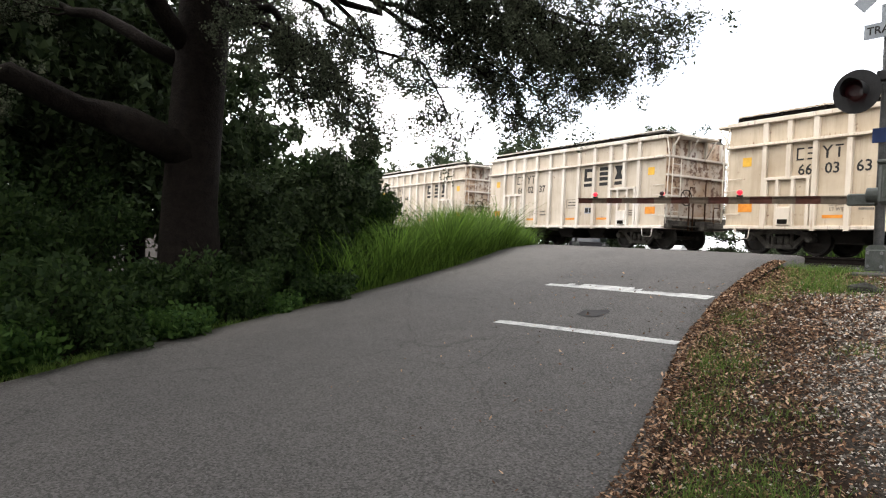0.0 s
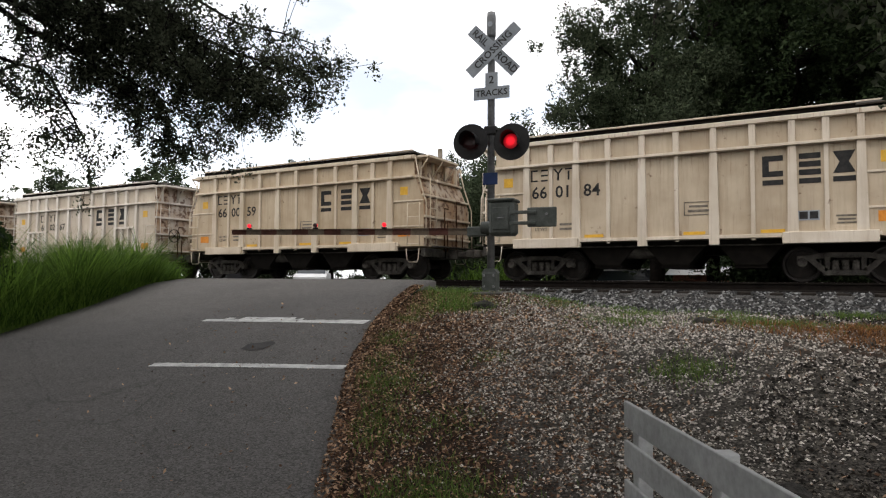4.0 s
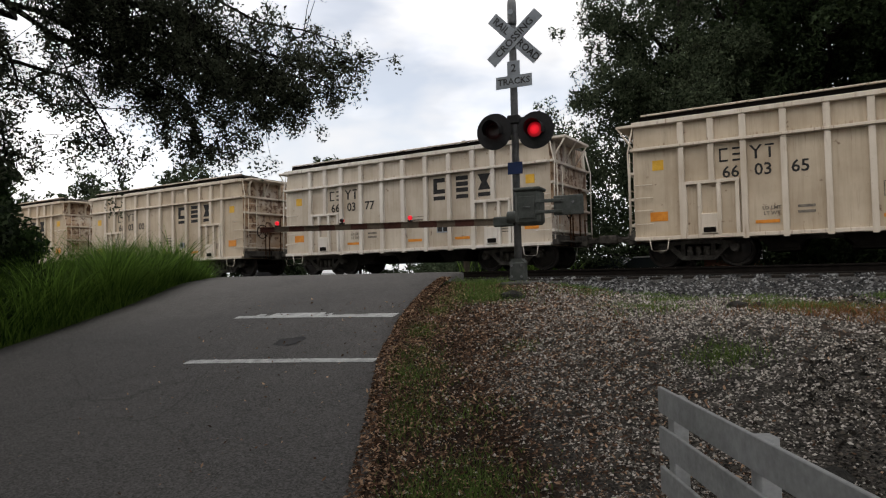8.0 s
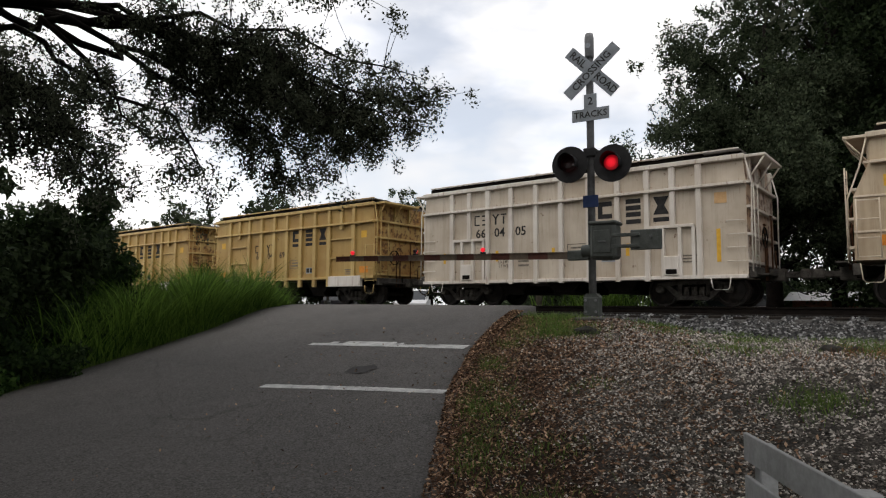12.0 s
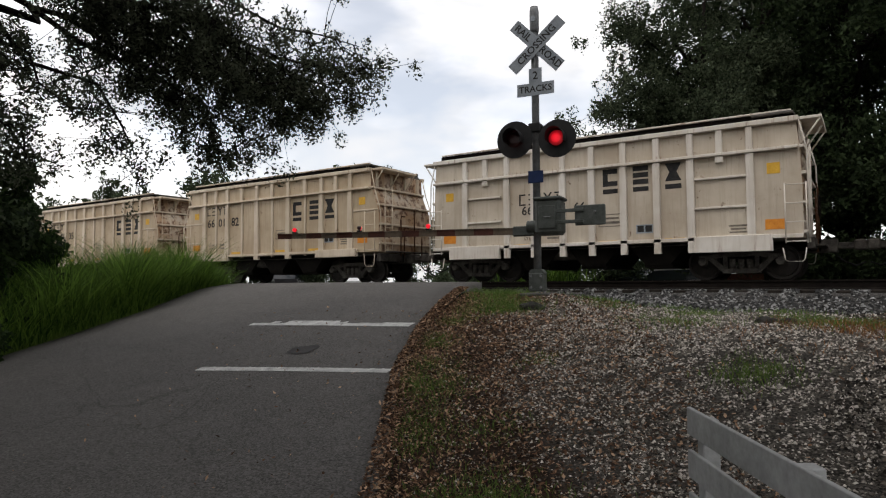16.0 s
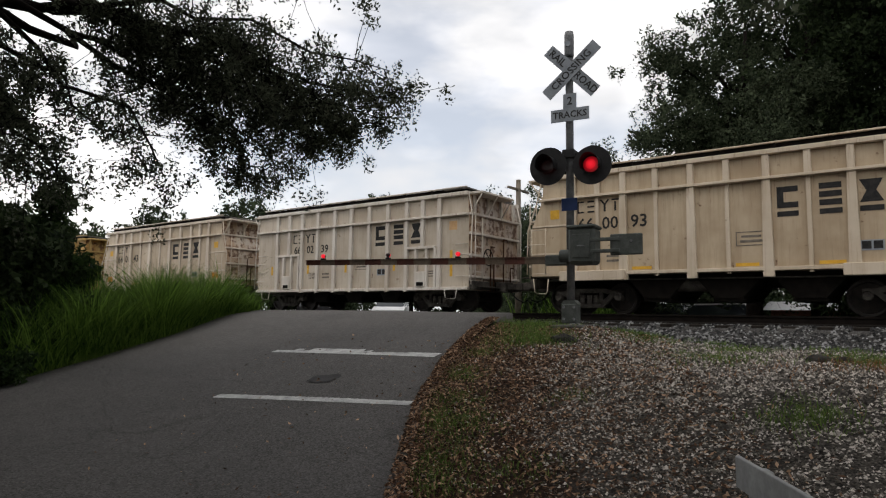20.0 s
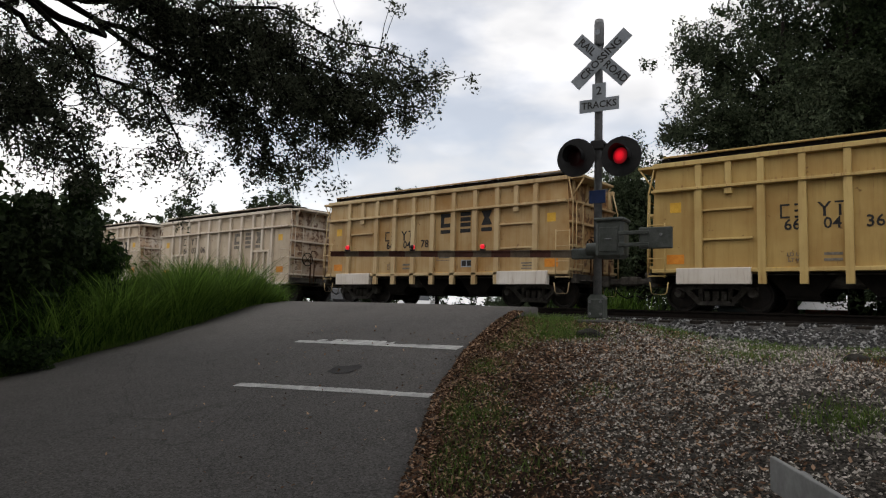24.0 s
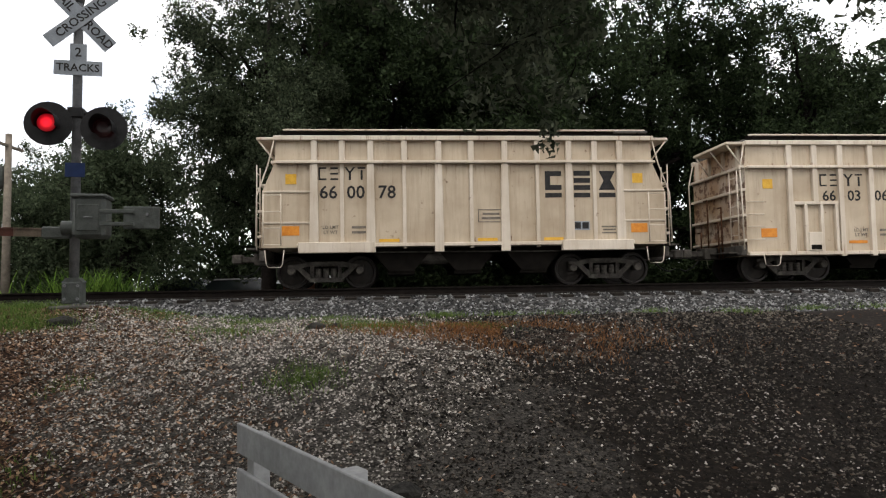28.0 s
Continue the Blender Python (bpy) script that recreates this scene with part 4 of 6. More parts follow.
def letter_cars():
    for k, (kind, paint, a, b, c) in enumerate(TRAIN):
        ob, ink = cars[k], M["ink"]
        if kind == "toothed":
            zs, ys, size = (2.37, 2.04), (1.88, 1.08, 0.28), 0.36
            emblem(ob, (-0.6, -1.42, -2.25), 2.78, ink, 0.46)
        elif kind == "boxed":
            zs, ys, size = (2.73, 2.29), (2.82, 2.1, 1.32), 0.40
            emblem(ob, (-1.45, -2.28, -3.05), 2.70, ink if k not in (21,) else M["fadedink"], 0.48)
        else:
            zs, ys, size = (2.95, 2.45), (3.6, 2.9, 2.1), 0.47
            emblem(ob, (-1.40, -2.26, -3.03) if k in (4, 9, 14, 16, 18) else (-2.27, -3.04, -3.72), 2.75, ink, 0.50)
        for y, shapes in ((ys[0], ("open", "bars")), (ys[1], ("bow", "pin"))):
            for d, shape in zip((0.15, -0.15), shapes):
                bm = bmesh.new()
                for u0, u1, v0, v1 in SMALL[shape]:
                    box(bm, -1.509, -1.50, y + d + u0, y + d + u1, zs[0] + v0, zs[0] + v1)
                if shape == "bow":
                    for side in (-1, 1):
                        prism(bm, [(y + d - 0.11 * side - 0.028, zs[0] + 0.165), (y + d - 0.11 * side + 0.028, zs[0] + 0.165), (y + d + 0.028, zs[0] + 0.02), (y + d - 0.028, zs[0] + 0.02)], -1.509, -1.50)
                part("mark_shape", bm, ink, ob)
        for y, words in zip(ys, (a, b, c)):
            if words:
                mark(ob, words, y, zs[1], size, ink)
        low = 0.0 if kind == "sloped" else -0.2
        right = {"sloped": 3.55, "boxed": 1.95, "toothed": 1.80}[kind]
        for words, y, z in (("LD LMT", right, 1.56 + low), ("LT WT", right, 1.43 + low)):
            part("stencil_line", text_mesh(words, 0.12, M["fadedink"], 0.002), None, ob, at=Matrix.Translation((-1.508, y, z)) @ pose(0, 0, 0, 90, 0, -90))
        bars(ob, "stencil_bar", [(right - 0.72, 1.56 + low, 0.36, 0.06), (right - 0.72, 1.43 + low, 0.36, 0.06), (-3.75, 1.52 + low, 0.42, 0.04), (-3.75, 1.44 + low, 0.34, 0.04), (-3.75, 1.36 + low, 0.4, 0.035)], M["fadedink"])
        panel = {"sloped": -3.0, "boxed": -1.55, "toothed": -1.5}[kind]
        bars(ob, "consolidated_panel", [(panel, 1.55 + low, 0.44, 0.23)], M["signwhite"])
        part("panel_print", box(boxed(-1.511, -1.506, panel - 0.19, panel - 0.02, 1.47 + low, 1.64 + low), -1.511, -1.506, panel + 0.02, panel + 0.19, 1.47 + low, 1.64 + low), M["ink"], ob)
        patches(ob, kind, k in (10, 17))
        bm = bmesh.new()
        for y0, y1, z0, z1 in ((-0.92, -0.28, 1.98, 2.0), (-0.92, -0.28, 1.66, 1.68), (-0.94, -0.92, 1.66, 2.0), (-0.28, -0.26, 1.66, 2.0), (-0.82, -0.38, 1.86, 1.91), (-0.85, -0.35, 1.74, 1.80)):
            box(bm, -1.509, -1.50, y0, y1, z0 + low, z1 + low)
        part("stencil_frame", bm, M["fadedink"], ob)


letter_cars()


# ---- crossing signal with gate ----
def crossing_signal(m, gate_length, back=False):
    """A flashing-light signal. Its own -x faces the traffic (back: its lamps face the other way), its gate arm points along its own +y. z = 0 is its foot."""
    sig = empty("crossing_signal", m)
    part("footing", boxed(-0.27, 0.27, -0.27, 0.27, -0.35, -0.03, 0.02), M["concrete"], sig, "flat concrete footing")
    bm = boxed(-0.13, 0.13, -0.13, 0.13, 0.0, 0.32, 0.015)
    prism(bm, [(-0.15, 0.32), (0.15, 0.32), (0.085, 0.39), (-0.085, 0.39)], -0.1, 0.1)
    base = part("base_casting", bm, M["castgrey"], sig)
    for y in (-0.09, 0.09):
        for z in (0.07, 0.27):
            part("bolt", lathe(bmesh.new(), [(-0.025, 0.02), (0.0, 0.024)], 6), M["galv"], base, at=pose(-0.13, y, z))
    bm = bmesh.new()
    tube(bm, [(0, 0, 0.35), (0, 0, 4.72), (0, 0, 4.74)], [0.068, 0.068, 0.068], 16)
    mast = part("mast", bm, M["galv"], sig)
    bm = bmesh.new()
    tube(bm, [(0, 0, 4.66), (0, 0, 4.72), (0, 0, 5.06), (0, 0, 5.14)], [0.075, 0.085, 0.085, 0.074], 16)
    part("mast_cap", bm, M["galv"], sig, "galvanised cap with a pale round spot")
    part("cap_spot", lathe(bmesh.new(), [(-0.09, 0.05), (-0.086, 0.05)], 14), M["signwhite"], sig, at=pose(0, 0, 4.9))
    # crossbuck: two blades that cross, lettered
    for turn, words in ((46.0, ("RAIL", "ROAD")), (-41.0, ("CROSSING",))):
        x = -0.095 if turn < 0 else -0.082
        blade = part("crossbuck_blade", boxed(x - 0.004, x + 0.004, -0.61, 0.61, -0.115, 0.115, 0.003), M["signwhite"], sig, at=pose(0, -0.065, 4.40, turn, 0, 0))
        spots = (0.36, -0.36) if len(words) == 2 else (0.0,)
        for w, y in zip(words, spots):
            part("lettering", text_mesh(w, 0.185, M["ink"], 0.001), None, blade, at=Matrix.Translation((x - 0.006, y, 0)) @ pose(0, 0, 0, 90, 0, -90))
    for z, hw, hh, w, size in ((3.85, 0.12, 0.14, "2", 0.2), (3.61, 0.343, 0.115, "TRACKS", 0.165)):
        plate = part("track_count_sign", boxed(-0.086, -0.078, -hw - 0.03, hw - 0.03, z - hh, z + hh, 0.003), M["signwhite"], sig)
        part("lettering", text_mesh(w, size, M["ink"], 0.001), None, plate, at=Matrix.Translation((-0.089, -0.03, z)) @ pose(0, 0, 0, 90, 0, -90))
    # lamps on their crossarm
    bm = bmesh.new()
    tube(bm, [(-0.02, -0.42, 2.92), (-0.02, 0.42, 2.92)], 0.03, 8)
    box(bm, -0.11, 0.10, -0.11, 0.11, 2.84, 3.0, 0.015)
    part("lamp_crossarm", bm, M["black"], sig)
    lamps = []
    for y, z in ((0.345, 2.715), (-0.43, 2.665)):
        lamp = part("lamp_background", lathe(bmesh.new(), [(0.0, 0.335), (0.012, 0.335), (0.02, 0.16), (0.16, 0.13), (0.18, 0.02)], 32), M["black"], sig, "round black lamp background", at=pose(0.16, y, z + 0.28, 0, 0, 180) if back else pose(-0.16, y, z))
        bm = bmesh.new()
        n, r0 = 20, 0.165
        outer, inner = [], []
        for k in range(n + 1):
            a = radians(-25 + 230 * k / n)
            long = 0.30 - 0.12 * abs(k / n - 0.5) * 2
            for r, rows in ((r0, outer), (r0 - 0.008, inner)):
                rows.append((bm.verts.new((0, r * math.cos(a), r * math.sin(a))), bm.verts.new((-long, r * math.cos(a), r * math.sin(a)))))
        for rows in (outer, inner):
            for (a, b), (c, d) in zip(rows, rows[1:]):
                bm.faces.new((a, b, d, c))
        for o, i in zip(zip(outer, outer[1:]), zip(inner, inner[1:])):
            bm.faces.new((o[0][1], o[1][1], i[1][1], i[0][1]))
        part("visor", bm, M["black"], lamp)
        bm = lathe(bmesh.new(), [(-0.030, 0.02), (-0.026, 0.08), (-0.012, 0.128), (0.0, 0.138), (0.012, 0.128), (0.026, 0.08), (0.030, 0.02)], 24)
        me = mesh_of("lens", bm, [M["lit"], M["unlit"]])
        for p in me.polygons:
            p.material_index = 0 if p.center.x < 0 else 1
        lens = part("lens", me, None, lamp, "round red signal lens", at=pose(-0.05, 0, 0))
        lamps.append(lens)
    # small blue plate, gate mechanism, counterweight
    part("blue_plate", boxed(-0.085, -0.075, -0.15, 0.13, 1.92, 2.14, 0.003), M["signblue"], sig, "small blue notice plate")
    mech = part("gate_mechanism", boxed(-0.30, 0.10, -0.50, -0.04, 0.98, 1.60, 0.05), M["castgrey"], sig, "grey cast gate mechanism case")
    part("case_lid", boxed(-0.32, 0.12, -0.52, -0.02, 1.58, 1.64, 0.02), M["castgrey"], mech)
    part("case_door", boxed(-0.325, -0.30, -0.42, -0.12, 1.08, 1.48, 0.01), M["castgrey"], mech)
    bm = bmesh.new()
    tube(bm, [(-0.345, -0.34, 1.28), (-0.345, -0.22, 1.28)], 0.012, 6)
    part("case_handle", bm, M["galv"], mech)
    bm = bmesh.new()
    tube(bm, [(-0.1, -0.5, 1.14), (-0.1, 0.14, 1.14)], 0.11, 14)
    part("main_shaft", bm, M["castgrey"], mech)
    for z in (1.18, 1.37):
        part("counterweight_arm", boxed(-0.37, -0.33, -0.92, -0.44, z - 0.03, z + 0.03, 0.008), M["castgrey"], sig)
    part("counterweight", boxed(-0.34, -0.28, -1.27, -0.76, 1.11, 1.45, 0.015), M["castgrey"], sig, "flat grey counterweight plate")
    part("counterweight_bolt", lathe(bmesh.new(), [(-0.03, 0.02), (0.0, 0.024)], 8), M["galv"], sig, at=pose(-0.34, -1.1, 1.33))
    # arm with stripes and lamps
    arm = part("gate_arm_socket", boxed(-0.14, -0.02, 0.02, 0.42, 0.98, 1.16, 0.02), M["castgrey"], sig)
    n = int(gate_length / 0.4)
    for k in range(n):
        y = 0.42 + k * (gate_length - 0.42) / n
        y1 = 0.42 + (k + 1) * (gate_length - 0.42) / n
        t = 0.012
        h0, h1 = 0.062 - 0.01 * k / n, 0.062 - 0.01 * (k + 1) / n
        bm = bmesh.new()
        z, z1 = 1.07 + 0.1 * k / n, 1.07 + 0.1 * (k + 1) / n
        prism(bm, [(y, z - h0), (y1, z1 - h1), (y1, z1 + h1), (y, z + h0)], -0.09 - t, -0.09 + t)
        prism(bm, [(y, z + h0 - 0.012), (y1, z1 + h1 - 0.012), (y1, z1 + h1 + 0.006), (y, z + h0 + 0.006)], -0.12, -0.06)
        part("gate_stripe", bm, M["armred" if k % 2 else "armwhite"], arm)
    tips = []
    for y in (gate_length - 0.45, gate_length * 0.64, gate_length * 0.37):
        zt = 1.13 + 0.1 * y / gate_length
        bm = boxed(-0.14, -0.04, y - 0.04, y + 0.04, zt, zt + 0.03, 0.008)
        holder = part("gate_lamp", bm, M["black"], arm)
        bm = lathe(bmesh.new(), [(-0.04, 0.012), (-0.035, 0.036), (0.0, 0.046), (0.035, 0.036), (0.04, 0.012)], 14)
        me = mesh_of("lens", bm, [M["lit"], M["unlit"]])
        for p in me.polygons:
            p.material_index = 0 if p.center.x < 0 else 1
        tips.append(part("lens", me, None, holder, "small red gate lamp", at=pose(-0.09, y, zt + 0.075)))
    return sig, lamps, tips


SIGNAL = pose(11.05, 5.02, -0.17, 0, 0, 8.0)
near_signal, near_lamps, near_tips = crossing_signal(SIGNAL, 5.75)
tagged(near_signal, "railroad crossing signal with crossbuck, red lamps and lowered gate", "crossing signal")
far_signal, far_lamps, far_tips = crossing_signal(pose(22.7, 25.0, -0.2, 0, 0, 188.0), 6.0, True)
for lens in far_tips:
    lens.matrix_basis = lens.matrix_basis @ pose(0, 0, 0, 0, 0, 180)
tagged(far_signal, "crossing signal seen from behind with its gate lowered", "crossing signal")


# ---- white board fence ----
def board_fence():
    f = empty("board_fence", pose(4.22, 0.94, -1.34, 0, 0, math.degrees(math.atan2(-0.535, -0.84))))
    for k, x in enumerate((0.12, 1.08, 2.15, 3.25)):
        part("post", boxed(x - 0.042, x + 0.042, 0.013, 0.1, -0.3, 0.66 + (-0.004 if k else -0.03), 0.006), M["fence"], f)
    for z in (0.595, 0.37, 0.145):
        part("rail_board", boxed(-0.0, 3.4, -0.012, 0.012, z - 0.073, z + 0.073, 0.004), M["fence"], f)
    part("bottom_board", boxed(0.0, 3.4, -0.012, 0.012, -0.03, 0.01, 0.004), M["fence"], f)
    return tagged(f, "low white-painted board fence with three rails", "fence")


board_fence()


# ---- plants ----
def leaf_cloud(centres, radii, count, size, rng, flat=0.75, droop=0.0):
    """Vertices and faces of many small leaves round the given centres."""
    centres, radii = np.asarray(centres, float), np.asarray(radii, float)
    pick = rng.integers(0, len(centres), count)
    d = rng.normal(size=(count, 3))
    d /= np.linalg.norm(d, axis=1)[:, None]
    r = rng.random(count) ** 0.45
    p = centres[pick] + d * (radii[pick] * r)[:, None] * np.array([1, 1, flat])
    p[:, 2] -= droop * rng.random(count) ** 2
    a = rng.normal(size=(count, 3))
    a /= np.linalg.norm(a, axis=1)[:, None]
    b = np.cross(a, rng.normal(size=(count, 3)))
    b /= np.linalg.norm(b, axis=1)[:, None]
    s = size * (0.6 + 0.8 * rng.random(count))[:, None]
    if size > 0.05:
        # leaves that stay far off: one pointed face each
        v = np.stack([p - a * s, p + a * s * 0.8 - b * s * 0.45, p + a * s * 0.7 + b * s * 0.6], axis=1)
    else:
        v = np.stack([p - a * s, p + b * s * 0.52, p + a * s, p - b * s * 0.52], axis=1)
    return v.reshape(-1, 3), np.arange(count * v.shape[1]).reshape(count, -1)


def branch_points(start, end, rng, sag=0.0, n=7, wander=0.25):
    a, b = np.array(start, float), np.array(end, float)
    pts = []
    for i in range(n):
        t = i / (n - 1)
        p = a + (b - a) * t
        p[2] += sag * math.sin(math.pi * t)
        if 0 < i < n - 1:
            p += rng.normal(size=3) * wander * np.array([1, 1, 0.6])
        pts.append(tuple(p))
    return pts


def at_branch(pts, t):
    k = min(int(t * (len(pts) - 1)), len(pts) - 2)
    u = t * (len(pts) - 1) - k
    return np.array(pts[k]) * (1 - u) + np.array(pts[k + 1]) * u


def tree(name, trunk, limbs, seed, leaf, count, size, clump, label, twigs=7, reach=1.6, hang=0.3, flat=0.75, group="", bark="bark", start=0.25):
    """A tapered trunk, limbs that fork into twigs, and a crown of many small leaves on the twigs."""
    rng = np.random.default_rng(seed)
    t = empty(name)
    bm = bmesh.new()
    pts, rad = [p[:3] for p in trunk], [p[3] for p in trunk]
    tube(bm, pts, rad, 14)
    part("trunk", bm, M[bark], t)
    centres, radii = [], []
    fine = bmesh.new()
    for start_pt, end_pt, thick, sag, *more in limbs:
        pts = branch_points(start_pt, end_pt, rng, sag, 9, 0.2)
        bm = bmesh.new()
        tube(bm, pts, list(np.linspace(thick, max(0.008, thick * 0.07), len(pts))), 9)
        length = np.linalg.norm(np.array(end_pt) - np.array(start_pt))
        many = more[0] if more else twigs
        for k in range(many):
            u = start + (1 - start) * (k + rng.random()) / many
            p = at_branch(pts, min(u, 0.999))
            out = rng.normal(size=3)
            out[2] = out[2] * 0.6 + rng.uniform(-0.5, 0.6)
            along = (np.array(end_pt) - np.array(start_pt)) / length
            out = out / np.linalg.norm(out) + along * 0.7
            out /= np.linalg.norm(out)
            q = p + out * (more[1] if len(more) > 1 else reach) * rng.uniform(0.5, 1.1)
            tw = branch_points(p, q, rng, -0.1, 5, 0.08)
            tube(fine, tw, list(np.linspace(thick * 0.2 * (1.1 - u) + 0.009, 0.005, 5)), 5, False)
            for v in (0.45, 0.7, 0.95):
                centres.append(at_branch(tw, v))
                radii.append(clump * rng.uniform(0.5, 1.15))
                for _ in range(2):
                    c = centres[-1] + rng.normal(size=3) * clump * 0.8
                    tube(fine, [tuple(at_branch(tw, v * 0.9)), tuple((at_branch(tw, v * 0.9) + c) / 2 + rng.normal(size=3) * 0.04), tuple(c)], [0.009, 0.006, 0.003], 4, False)
                    centres.append(c)
                    radii.append(clump * rng.uniform(0.3, 0.7))
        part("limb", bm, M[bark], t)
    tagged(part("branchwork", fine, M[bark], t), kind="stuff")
    v, f = leaf_cloud(centres, radii, count, size, rng, flat, hang)
    part("crown", raw_mesh("crown", v, f, M[leaf]), None, t)
    return tagged(t, label, "tree", group)


# the oak whose limbs hang over the road
OAK = [(2.5, 12.9, -1.8, 0.85), (2.5, 12.85, -0.9, 0.60), (2.45, 12.8, 0.5, 0.50), (2.5, 12.7, 2.2, 0.48), (2.55, 12.6, 3.8, 0.46), (2.6, 12.4, 6.0, 0.36), (2.3, 12.5, 8.5, 0.22)]
tree("live_oak", OAK,
     [((2.6, 12.4, 4.8), (8.15, 6.85, 3.3), 0.11, 0.35, 30, 0.6), ((2.6, 12.5, 6.0), (7.2, 7.1, 4.95), 0.06, 0.2, 9, 0.5), ((4.4, 10.6, 4.6), (8.3, 6.65, 2.9), 0.05, 0.3, 15, 0.42), ((2.6, 12.5, 4.6), (8.0, 7.35, 2.85), 0.09, 0.6, 28, 0.6), ((4.4, 10.6, 4.6), (8.25, 6.75, 3.75), 0.05, 0.2, 8, 0.4),
      ((4.2, 11.0, 4.5), (7.75, 7.75, 2.6), 0.09, 0.4, 20, 0.6), ((4.2, 11.0, 4.4), (7.3, 8.2, 2.2), 0.06, 0.5, 12, 0.5), ((4.2, 11.0, 4.4), (6.75, 8.8, 2.05), 0.07, 0.5, 14, 0.55), ((3.6, 11.5, 4.6), (6.1, 9.3, 1.9), 0.07, 0.6, 11, 0.5),
      ((3.4, 11.5, 4.6), (5.3, 9.6, 2.5), 0.07, 0.3, 4, 0.5), ((2.6, 12.5, 4.2), (5.0, 10.2, 1.8), 0.08, 0.5, 10, 0.6), ((2.6, 12.5, 4.0), (4.3, 9.9, 2.0), 0.06, 0.4, 14, 0.65), ((2.6, 12.5, 4.3), (3.5, 10.2, 2.8), 0.06, 0.3, 10, 0.65), ((2.6, 12.5, 4.2), (5.6, 11.4, 2.0), 0.12, 0.8, 7, 0.8),
      ((2.4, 12.6, 1.4), (-2.6, 12.2, 2.6), 0.34, 0.3), ((2.4, 12.6, 3.2), (-1.5, 9.5, 5.5), 0.2, 0.6), ((2.5, 12.6, 6.0), (0.5, 6.5, 8.5), 0.18, 0.6), ((2.5, 12.6, 6.5), (5.0, 5.5, 9.5), 0.18, 0.8),
      ((2.5, 12.6, 6.5), (8.0, 9.0, 9.0), 0.16, 0.6), ((2.5, 12.6, 6.5), (3.5, 17.0, 8.5), 0.18, 0.5), ((2.4, 12.6, 4.0), (4.6, 16.2, 5.0), 0.16, 0.5), ((2.4, 12.6, 3.0), (-1.5, 16.0, 4.5), 0.16, 0.5), ((2.3, 12.6, 6.5), (-3.0, 9.5, 9.0), 0.16, 0.5)],
     11, "oakleaf", 138000, 0.029, 0.29, "large dark live oak with limbs hanging over the road", twigs=11, reach=1.5, hang=0.22, start=0.47)

# the oak that spreads over the gravel and the road from behind
tree("live_oak", [(-1.8, -6.4, -1.9, 0.8), (-1.8, -6.3, -0.8, 0.55), (-1.7, -6.2, 1.0, 0.46), (-1.6, -6.0, 3.4, 0.42), (-1.5, -5.8, 6.0, 0.3)],
     [((-1.5, -5.8, 4.2), (8.2, -0.3, 3.7), 0.2, 1.4, 16, 0.8), ((3.0, -3.6, 5.4), (8.0, 0.4, 4.0), 0.1, 0.3, 14, 0.8), ((3.0, -3.6, 5.4), (8.3, -1.3, 3.85), 0.1, 0.4, 14, 0.8), ((7.2, -0.8, 4.5), (8.1, -0.38, 2.2), 0.02, 0.1, 2, 0.15), ((-1.5, -5.8, 4.6), (8.4, -2.6, 4.2), 0.18, 1.4), ((-1.5, -5.8, 4.4), (7.6, -4.6, 4.4), 0.17, 1.2), ((4.0, -3.0, 5.2), (8.8, 0.2, 4.3), 0.09, 0.4),
      ((-1.5, -5.8, 5.0), (3.6, -0.6, 6.6), 0.18, 0.8), ((-1.5, -5.8, 5.0), (1.2, 2.6, 7.6), 0.18, 0.8), ((-1.5, -5.8, 5.0), (-4.2, 1.5, 7.0), 0.18, 0.6), ((-1.5, -5.8, 5.0), (-7.0, -4.0, 7.0), 0.18, 0.6),
      ((-1.5, -5.8, 5.0), (-3.5, -11.0, 7.0), 0.18, 0.6), ((-1.5, -5.8, 5.0), (3.5, -9.5, 6.5), 0.18, 0.6), ((-1.5, -5.8, 5.5), (5.6, -6.5, 6.5), 0.16, 0.6), ((-1.5, -5.8, 5.8), (0.5, -1.5, 8.5), 0.16, 0.5),
      ((-1.5, -5.8, 5.8), (4.2, 2.6, 8.8), 0.16, 0.7), ((-1.5, -5.8, 5.6), (6.2, 0.4, 7.6), 0.16, 0.8), ((-1.5, -5.8, 5.8), (-2.5, -2.5, 9.0), 0.16, 0.5), ((-1.5, -5.8, 5.6), (6.8, -2.2, 7.0), 0.14, 0.8), ((-1.5, -5.8, 5.8), (-1.5, 4.5, 8.6), 0.16, 0.8)],
     13, "oakleaf", 105000, 0.06, 0.55, "spreading live oak that shades the gravel and the roadside", twigs=9, reach=1.9, hang=0.3)

# an unseen oak added behind the camera, so that its crown shades the road
tree("live_oak", [(-6.2, 4.6, -1.9, 0.8), (-6.1, 4.6, -0.6, 0.55), (-6.0, 4.7, 2.0, 0.45), (-5.8, 4.8, 5.0, 0.36)],
     [((-5.8, 4.8, 4.6), (x, y, z), 0.18, 0.8) for x, y, z in ((3.0, 7.0, 6.4), (1.4, 5.0, 5.6), (2.8, 3.4, 6.4), (0.6, 7.6, 5.8), (3.2, 5.2, 6.6), (-0.5, 3.6, 5.4), (1.0, 9.0, 6.6), (3.5, 9.5, 7.6), (4.5, 7.5, 8.0), (2.0, 11.0, 7.4), (-1.5, 6.6, 7.6), (-2.0, 3.0, 8.4), (0.2, 0.6, 8.2), (-3.6, 9.0, 7.4), (-4.0, 0.4, 7.8), (-9.5, 3.0, 7.0), (-8.0, 8.5, 7.0))],
     17, "oakleaf", 125000, 0.12, 0.8, "unseen broad live oak added to shade the road", twigs=10, reach=2.0, hang=0.3)

